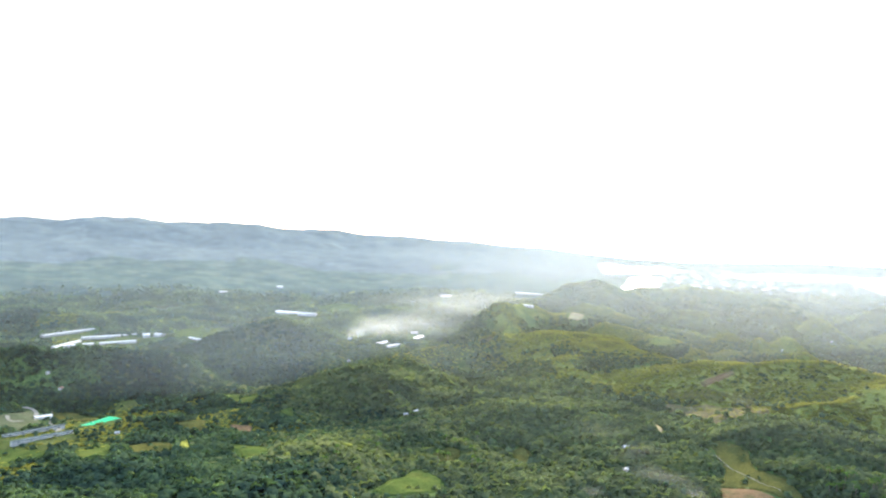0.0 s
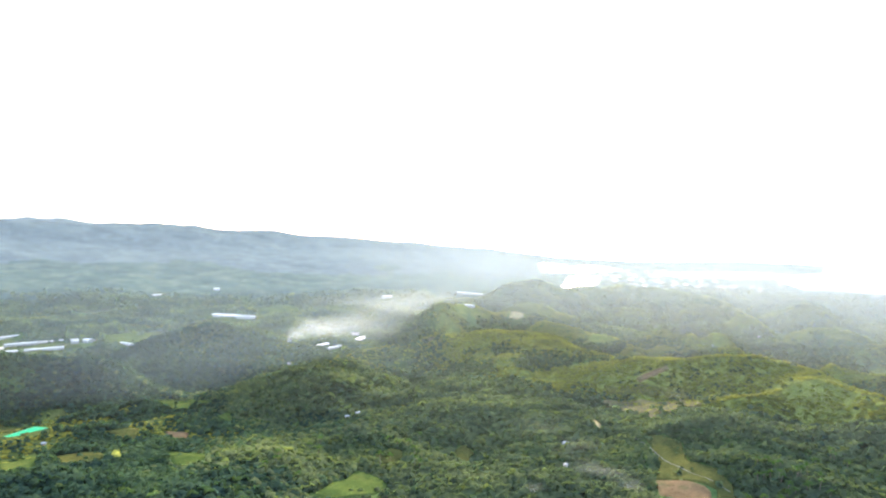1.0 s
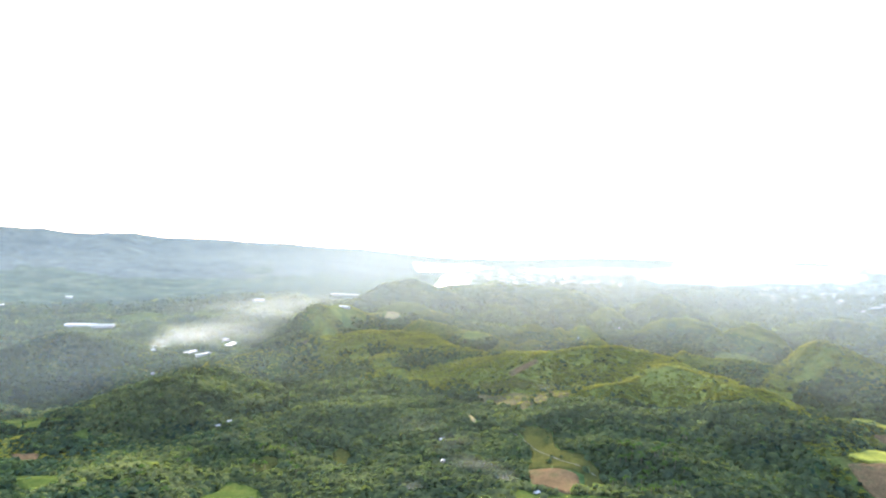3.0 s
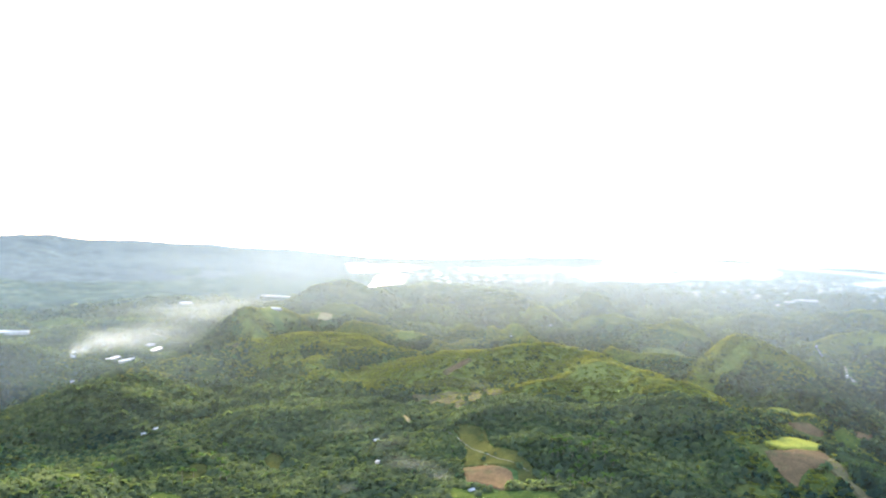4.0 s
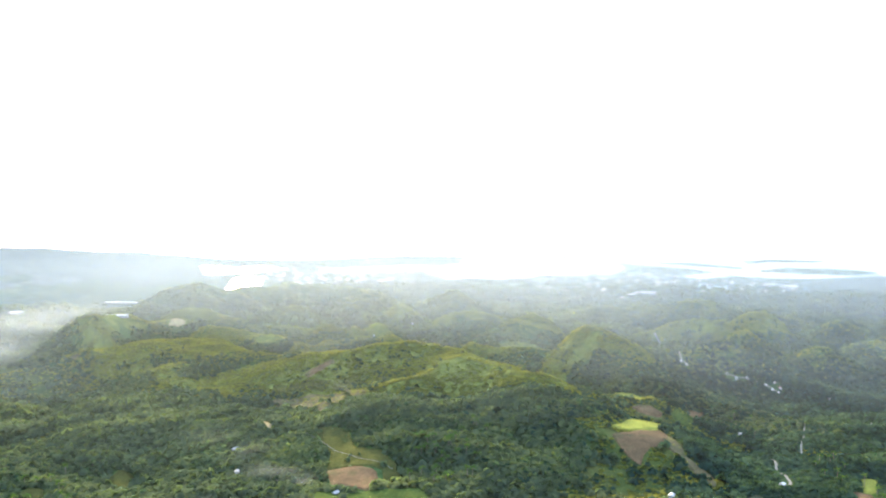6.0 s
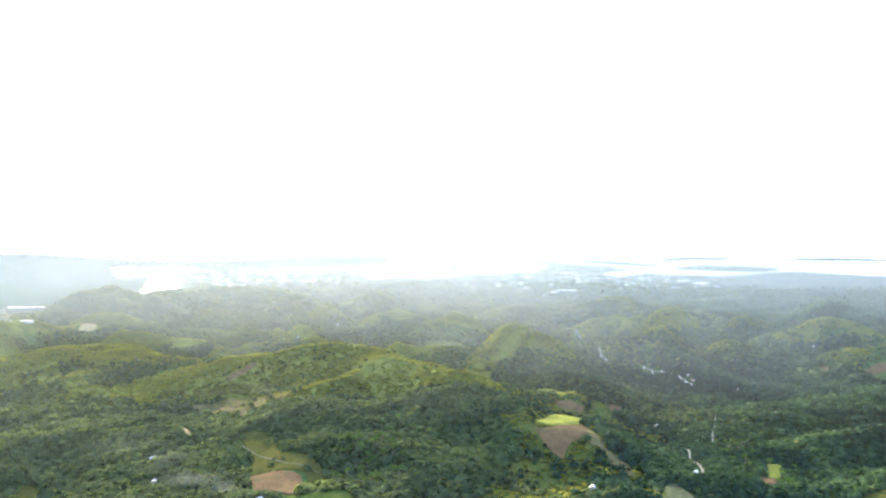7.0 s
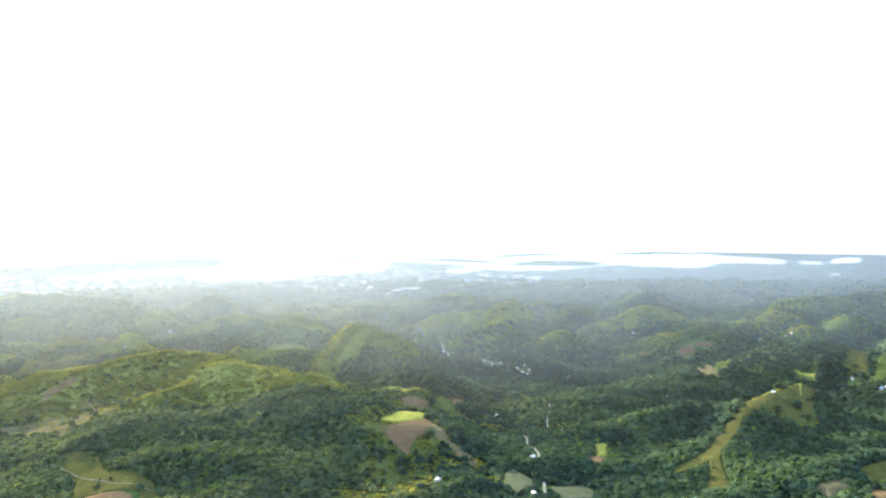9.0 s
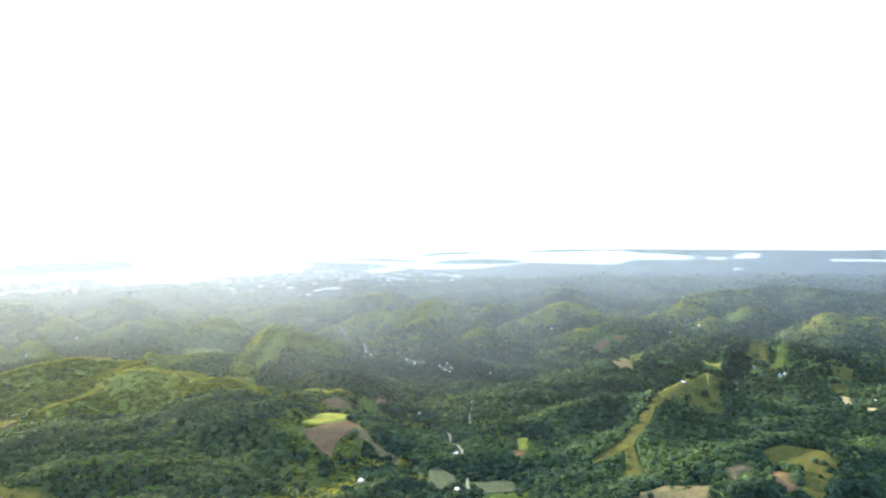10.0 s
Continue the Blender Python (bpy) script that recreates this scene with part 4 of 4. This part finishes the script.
def slope(x, y):
    """The upward normal of the ground, smoothed over the width of a few crowns."""
    d = 9.0
    h = height(x, y)
    n = np.stack([h - height(x + d, y), h - height(x, y + d), np.full(h.shape, d)], -1)
    return h, n / np.linalg.norm(n, axis=1)[:, None]


def soften(me, normals):
    """Leaf sprays shade together as one rounded canopy."""
    layer = me.attributes.new("custom_normal", "FLOAT_VECTOR", "POINT")
    normals = normals / np.linalg.norm(normals, axis=-1, keepdims=True)
    layer.data.foreach_set("vector", normals.astype(np.float32).ravel())


def openness(x, y):
    """From 0 in closed woods to 1 on bare ground."""
    patch = fractal(x, y, 150, 3, 2.0)
    r = np.hypot(x, y)
    top = np.clip((rise(x, y) + 40 * fractal(x, y, 130, 3, 4.0) - np.interp(r, (1500, 1501, 2100, 2350), (40, 42, 48, 97))) / 14, 0, 1) * (r > 900) * (r < 2650) * grassy(x, y)
    bare = np.maximum(0.93 * mosaic(x, y), top * np.clip(0.97 + 0.3 * patch, 0.7, 0.995))
    for outline, scrub in OPEN:
        xs, ys = [p[0] for p in outline], [p[1] for p in outline]
        near = (x > min(xs)) & (x < max(xs)) & (y > min(ys)) & (y < max(ys))
        if near.any():
            idx = np.nonzero(near)[0]
            hit = idx[inside(x[idx], y[idx], outline)]
            bare[hit] = np.maximum(bare[hit], scrub)
    return bare


def stand(rng, r0, r1, per_tree, b0=-40.0, b1=97.0):
    r0, r1 = r0 * 0.93, r1 * 1.07
    n = int(0.5 * math.radians(b1 - b0) * (r1 * r1 - r0 * r0) / per_tree)
    r = np.sqrt(rng.uniform(r0 * r0, r1 * r1, n))
    b = np.radians(rng.uniform(b0, b1, n))
    x, y = r * np.sin(b), r * np.cos(b)
    edge = np.clip((r / r0 - 1) / 0.15, 0, 1) * np.clip((r1 / r - 1) / 0.15, 0, 1)
    keep = (rng.uniform(0, 1, n) > openness(x, y)) & (rng.uniform(0, 1, n) < edge)
    return x[keep], y[keep]


def woods(name, label, material, seed, r0, r1, per_tree, crown, sprays, paler_leaves=None, b0=-40.0):
    rng = np.random.RandomState(seed)
    shapes = [crown_template(rng, sprays) for _ in range(6)]
    x, y = stand(rng, r0, r1, per_tree, b0)
    stature = 1 + 0.45 * fractal(x, y, 120, 2, 3.0)
    r = np.hypot(x, y)
    stature *= 1 - 0.5 * np.clip((rise(x, y) - 20) / 45, 0, 1) * (r > 980) * grassy(x, y)
    size = crown * stature * np.minimum(rng.lognormal(0, 0.36, len(x)), 1.7)
    z, lean = slope(x, y)
    kind = rng.randint(0, 6, len(x))
    spin = rng.uniform(0, 6.28, len(x))
    all_v, all_f, all_n, count = [], [], [], 0
    for k, (tv, tf) in enumerate(shapes):
        sel = kind == k
        s, c, sn = size[sel][:, None], np.cos(spin[sel])[:, None], np.sin(spin[sel])[:, None]
        tall = s * rng.uniform(0.6, 0.95, (sel.sum(), 1))
        v = np.stack([x[sel][:, None] + s * (tv[:, 0] * c - tv[:, 1] * sn), y[sel][:, None] + s * (tv[:, 0] * sn + tv[:, 1] * c),
                      z[sel][:, None] + tall * (tv[:, 2] + 0.12)], -1)
        f = tf[None] + (np.arange(sel.sum()) * len(tv))[:, None, None] + count
        out = np.stack([tv[:, 0] * c - tv[:, 1] * sn, tv[:, 0] * sn + tv[:, 1] * c, np.broadcast_to(tv[:, 2] - 0.3, (sel.sum(), len(tv)))], -1)
        all_n.append((0.34 * out + 0.6 * lean[sel][:, None] * np.array([2.4, 2.4, 1.0])).reshape(-1, 3))
        all_v.append(v.reshape(-1, 3))
        all_f.append(f.reshape(-1, 4))
        count += sel.sum() * len(tv)
    ob = new(name, mesh_from(name, np.concatenate(all_v), np.concatenate(all_f), material, True))
    soften(ob.data, np.concatenate(all_n))
    if paler_leaves is not None:           # paler leaves between bearings -9 and 47, to 54 beyond 1080 m
        ob.data.materials.append(paler_leaves)
        order = np.concatenate([np.nonzero(kind == k)[0] for k in range(6)])
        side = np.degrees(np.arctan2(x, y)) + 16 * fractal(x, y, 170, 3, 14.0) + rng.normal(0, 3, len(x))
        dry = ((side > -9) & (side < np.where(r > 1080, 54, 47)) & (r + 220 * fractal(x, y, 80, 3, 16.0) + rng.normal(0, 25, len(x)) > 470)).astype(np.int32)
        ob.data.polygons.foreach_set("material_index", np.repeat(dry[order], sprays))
    return tagged(ob, label, "woodland", kind="stuff")


woods("woodland", "dense mixed tropical woodland on the near slopes", WOODS, 1, 560, 1000, 8.6, 4.3, 6, PALE_WOODS)
woods("woodland", "dense green woodland over the hills", WOODS, 2, 1000, 1700, 20, 5.5, 4, PALE_WOODS)
# from 1700 m outwards the leaf colour itself holds the haze
woods("far_woodland", "woodland on the farther hills, haze put into its leaf colour", HAZED_MID_WOODS, 3, 1700, 2650, 46, 7.4, 3, HAZED_PALE_MID)
woods("far_woodland", "groves on the coastal plain, haze put into their leaf colour", HAZED_MID_WOODS, 4, 2650, 3350, 130, 6.8, 3, None, 22.0)


# low scrub on the open hilltops
rng = np.random.RandomState(9)
v, f = crown_template(rng, 3)
n = 420000
r, b = np.sqrt(rng.uniform(580 ** 2, 2400 ** 2, n)), np.radians(rng.uniform(-38, 95, n))
x, y = r * np.sin(b), r * np.cos(b)
keep = rng.uniform(0.1, 1, n) < np.maximum(np.clip((rise(x, y) - 14) / 30, 0, 1) * grassy(x, y) * np.where(r > 1500, 1.0, 1.3) * (r > 860), 0.5 * mosaic(x, y)) * np.clip(0.85 + fractal(x, y, 60, 2, 6.0), 0, 1)
for ring, bare in OPEN:
    if bare == 1.0:
        keep &= ~inside(x, y, ring)
x, y = x[keep], y[keep]
size, spin = rng.uniform(1.6, 4.6, (len(x), 1)), rng.uniform(0, 6.28, (len(x), 1))
c, s = np.cos(spin), np.sin(spin)
h, lean = slope(x, y)
out = np.stack([v[:, 0] * c - v[:, 1] * s, v[:, 0] * s + v[:, 1] * c, np.broadcast_to(v[:, 2] - 0.3, (len(x), len(v)))], -1) * 0.7 + lean[:, None] * np.array([2.0, 2.0, 1.0])
v = np.stack([x[:, None] + size * (v[:, 0] * c - v[:, 1] * s), y[:, None] + size * (v[:, 0] * s + v[:, 1] * c), h[:, None] + size * 0.6 * (v[:, 2] - 0.1)], -1)
f = f[None] + (np.arange(len(x)) * v.shape[1])[:, None, None]
scrub = new("scrub", mesh_from("scrub", v.reshape(-1, 3), f.reshape(-1, 4), SCRUB, True))
soften(scrub.data, out)
tagged(scrub, "low yellow-green scrub on the grassy hilltops", "scrub", kind="stuff")


# ---------------------------------------------------------------- single trees and palms
def trunk_mesh(tall, foot, tip, bend=0.0, sides=6):
    bm, rings = bmesh.new(), []
    for k in range(6):
        s = k / 5
        rad = foot + (tip - foot) * s
        rings.append([bm.verts.new((bend * s * s + rad * math.cos(6.2832 * j / sides), rad * math.sin(6.2832 * j / sides), tall * s - 0.8 * (k == 0))) for j in range(sides)])
    for low, high in zip(rings, rings[1:]):
        for j in range(sides):
            bm.faces.new((low[j], low[(j + 1) % sides], high[(j + 1) % sides], high[j]))
    bm.faces.new(rings[-1])
    return bm


def frond_mesh(rng):
    """One arching feathered leaf: a folded strip with a ragged, tapering edge."""
    bm, n, length = bmesh.new(), 7, rng.uniform(3.6, 4.6)
    left, mid, right = [], [], []
    for k in range(n + 1):
        s = k / n
        out, up = length * s * (1 - 0.18 * s), 1.5 * s - 2.9 * s * s
        half = 0.62 * math.sin(math.pi * min(1, 0.12 + 0.88 * s)) ** 0.6 * (1 if k % 2 else 0.72) + 0.04
        mid.append(bm.verts.new((out, 0, up)))
        left.append(bm.verts.new((out + 0.25, half, up - 0.3 * half)))
        right.append(bm.verts.new((out + 0.25, -half, up - 0.3 * half)))
    for k in range(n):
        bm.faces.new((mid[k], mid[k + 1], left[k + 1], left[k]))
        bm.faces.new((right[k], right[k + 1], mid[k + 1], mid[k]))
    return bm


def build_palm(seed, tall, bend):
    rng = random.Random(seed)
    palm = new("coconut_palm")
    part("trunk", trunk_mesh(tall, 0.28, 0.16, bend), BARK, palm)
    shared = []
    for k in range(3):
        me = bpy.data.meshes.new("frond")
        bm = frond_mesh(rng)
        bm.to_mesh(me)
        bm.free()
        me.materials.append(FROND)
        shared.append(me)
    for k in range(11):
        leaf = part("frond", shared[k % 3], None, palm)
        leaf.matrix_basis = pose(bend, 0, tall, 0, rng.uniform(-38, 22), 360 * k / 11 + rng.uniform(-12, 12))
    return tagged(palm, "slender coconut palm with arching light green fronds", "palm tree", "palms among the woods")


def build_tree(seed, tall, wide, label):
    rng = np.random.RandomState(seed)
    tree = new("tree")
    part("trunk", trunk_mesh(tall * 0.6, 0.35, 0.14, rng.uniform(-0.6, 0.6)), BARK, tree)
    for k in range(3):
        limb = part("limb", trunk_mesh(tall * 0.4, 0.14, 0.05, 0.5, 5), BARK, tree)
        limb.matrix_basis = pose(0, 0, tall * 0.42, 0, 40, 120 * k + rng.uniform(-30, 30))
    v, f = crown_template(rng, 90)
    v = np.concatenate([v, crown_template(rng, 40)[0] * 0.62 + np.array([rng.uniform(-0.3, 0.3), rng.uniform(-0.3, 0.3), 0.25])])
    v = v * np.array([wide, wide, tall * 0.85]) + np.array([0, 0, tall * 0.22])
    part("crown", mesh_from("crown", v, np.arange(len(v)).reshape(-1, 4), LEAVES), None, tree)
    return tagged(tree, label, "tree", "single trees on the near slopes")


palms = [build_palm(k, tall, bend) for k, (tall, bend) in enumerate(((11.0, 0.8), (13.5, -1.2), (9.0, 0.4)))]
rng = random.Random(12)
for k, (x, y) in enumerate(PALMS):
    m = on_ground(x + rng.uniform(-3, 3), y + rng.uniform(-3, 3), rng.uniform(0, 360))
    if k < 3:
        palms[k].matrix_basis = m
    else:
        copy_thing(palms[k % 3], m)

trees = [build_tree(40, 7.5, 6.5, "broad round-crowned green tree standing above the woods"), build_tree(41, 9.0, 6.0, "tall dark green tree standing above the woods"),
         build_tree(42, 6.0, 6.0, "low spreading light green tree"), build_tree(43, 8.5, 7.5, "large wide-crowned tree on the slope")]
rs = np.random.RandomState(14)
tx, ty = stand(rs, 590, 930, 1700)
for k, (x, y) in enumerate(zip(tx[:240], ty[:240])):
    m = on_ground(float(x), float(y), float(rs.uniform(0, 360)), 0.3)
    if k < 4:
        trees[k].matrix_basis = m
    else:
        copy_thing(trees[k % 4], m)


# ---------------------------------------------------------------- haze and smoke
def mist_sheet(r, density, top, b0, b1, bank, air=None, sides=(0.9, 0.55)):
    """A thin curved sheet that stands in for haze at one distance; it thins out towards the ground, towards its upper
    edge and, for a bank, towards its ends.
    """
    b = np.radians(np.linspace(b0, b1, int((b1 - b0) * 2)))
    rows = np.array([0.0, 0.06, 0.14, 0.25, 0.4, 0.6, 0.8, 1.0])
    body = np.array([0.0, 0.35, 0.7, 0.9, 1.0, 0.8, 0.35, 0.0])
    x, y = r * np.sin(b), r * np.cos(b)
    low = height(x, y) - 1.0
    z = low + rows[:, None] * (np.maximum(top, low + 60) - low)
    v = np.stack([np.broadcast_to(x, z.shape), np.broadcast_to(y, z.shape), z], -1)
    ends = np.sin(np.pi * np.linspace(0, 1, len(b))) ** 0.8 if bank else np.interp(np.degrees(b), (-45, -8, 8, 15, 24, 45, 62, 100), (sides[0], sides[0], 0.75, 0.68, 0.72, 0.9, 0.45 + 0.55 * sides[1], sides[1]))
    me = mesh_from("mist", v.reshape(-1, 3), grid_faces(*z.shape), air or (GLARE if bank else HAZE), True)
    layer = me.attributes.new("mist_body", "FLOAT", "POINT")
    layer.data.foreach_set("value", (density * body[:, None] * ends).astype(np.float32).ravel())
    return tagged(new("mist", me), "thin sheet standing in for pale haze over the valleys", "haze", kind="stuff")


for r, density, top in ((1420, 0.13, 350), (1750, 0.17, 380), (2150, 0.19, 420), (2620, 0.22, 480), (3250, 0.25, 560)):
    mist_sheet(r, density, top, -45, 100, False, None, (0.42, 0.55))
for r, density, top in ((760, 0.03, 345), (930, 0.024, 345), (1120, 0.032, 350)):      # nearer sheets in the paler colour imitate glare under the sun
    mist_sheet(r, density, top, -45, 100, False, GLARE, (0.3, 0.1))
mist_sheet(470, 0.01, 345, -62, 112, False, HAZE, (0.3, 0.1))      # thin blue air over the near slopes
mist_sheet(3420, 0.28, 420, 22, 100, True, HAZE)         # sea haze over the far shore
for r, density, top in ((1425, 0.06, 350), (1880, 0.09, 380), (2400, 0.1, 400)):      # banks of the paler copy: sun glare put into the haze colour
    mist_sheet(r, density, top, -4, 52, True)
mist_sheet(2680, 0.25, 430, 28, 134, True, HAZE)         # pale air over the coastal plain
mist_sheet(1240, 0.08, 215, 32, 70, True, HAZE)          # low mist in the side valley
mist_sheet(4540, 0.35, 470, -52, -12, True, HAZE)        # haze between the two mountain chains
mist_sheet(2950, 0.1, 330, 4, 44, True)                  # glare-coloured sheet added over the plain under the sun
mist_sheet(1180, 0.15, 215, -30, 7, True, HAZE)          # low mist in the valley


def smoke_plume(label, seed, puffs):
    """Drifting smoke as soft overlapping puffs; each: x, y, height over the ground, half width, half height, thickness."""
    rng = np.random.RandomState(seed)
    plume = tagged(new("smoke"), label, "smoke", kind="stuff")
    for x, y, up, wide, tall, thick in puffs:
        ring, spoke = np.linspace(0, 1, 8), np.linspace(0, 2 * math.pi, 22, endpoint=False)
        s, a = np.meshgrid(ring + 0.001, spoke, indexing="ij")
        ragged = 1 + 0.3 * value_noise(3 + np.cos(a) * 1.7 + seed, np.sin(a) * 1.7 + up)
        across, rise_up = s * ragged * np.cos(a) * wide, s * ragged * np.sin(a) * tall
        d = math.hypot(x, y)
        tx, ty = y / d, -x / d
        swirl = wide * 0.25 * value_noise(across / wide * 1.5 + up, rise_up / tall * 1.5 + seed)
        v = np.stack([x + across * tx + swirl * x / d, y + across * ty + swirl * y / d, float(height(x, y)) + up + rise_up], -1)
        me = mesh_from("puff", v.reshape(-1, 3), grid_faces(*s.shape, close=True), SMOKE, True)
        layer = me.attributes.new("mist_body", "FLOAT", "POINT")
        layer.data.foreach_set("value", (0.85 * thick * np.clip(1 - s, 0, 1) ** 1.4).astype(np.float32).ravel())
        part("puff", me, None, plume)
    return plume



smoke_plume("white smoke drifting from a valley fire", 31, [(-196, 1537, 2.3, 9, 8, 1.6),
    (-195, 1545, 8.9, 9, 10, 0.6),
    (-182, 1561, 16.4, 28, 20, 0.5),
    (-157, 1594, 39.5, 48, 26, 0.4),
    (-117, 1658, 53.7, 80, 34, 0.35),
    (-55, 1801, 52.8, 120, 42, 0.3),
    (35, 2032, 60.6, 160, 50, 0.3),
    (152, 2347, 36.2, 210, 52, 0.3)])
smoke_plume("thin blue smoke rising among the trees", 32, [(219, 585, 6, 15, 9, 0.101),
    (202, 641, 9, 27, 12, 0.065),
    (217, 624, 10, 30, 11, 0.057),
    (204, 695, 12, 37, 15, 0.041),
    (182, 778, 14, 44, 16, 0.028),
    (398, 908, 8, 23, 12, 0.061),
    (136, 592, 6, 13, 8, 0.081)])
smoke_plume("low smoke haze lying in the valley", 33, [(-454, 1896, 8.4, 230, 30, 0.13),
    (-572, 1590, -24.7, 200, 26, 0.1),
    (-285, 2232, -39.8, 260, 36, 0.15),
    (-38, 2480, -7.2, 280, 40, 0.2)])
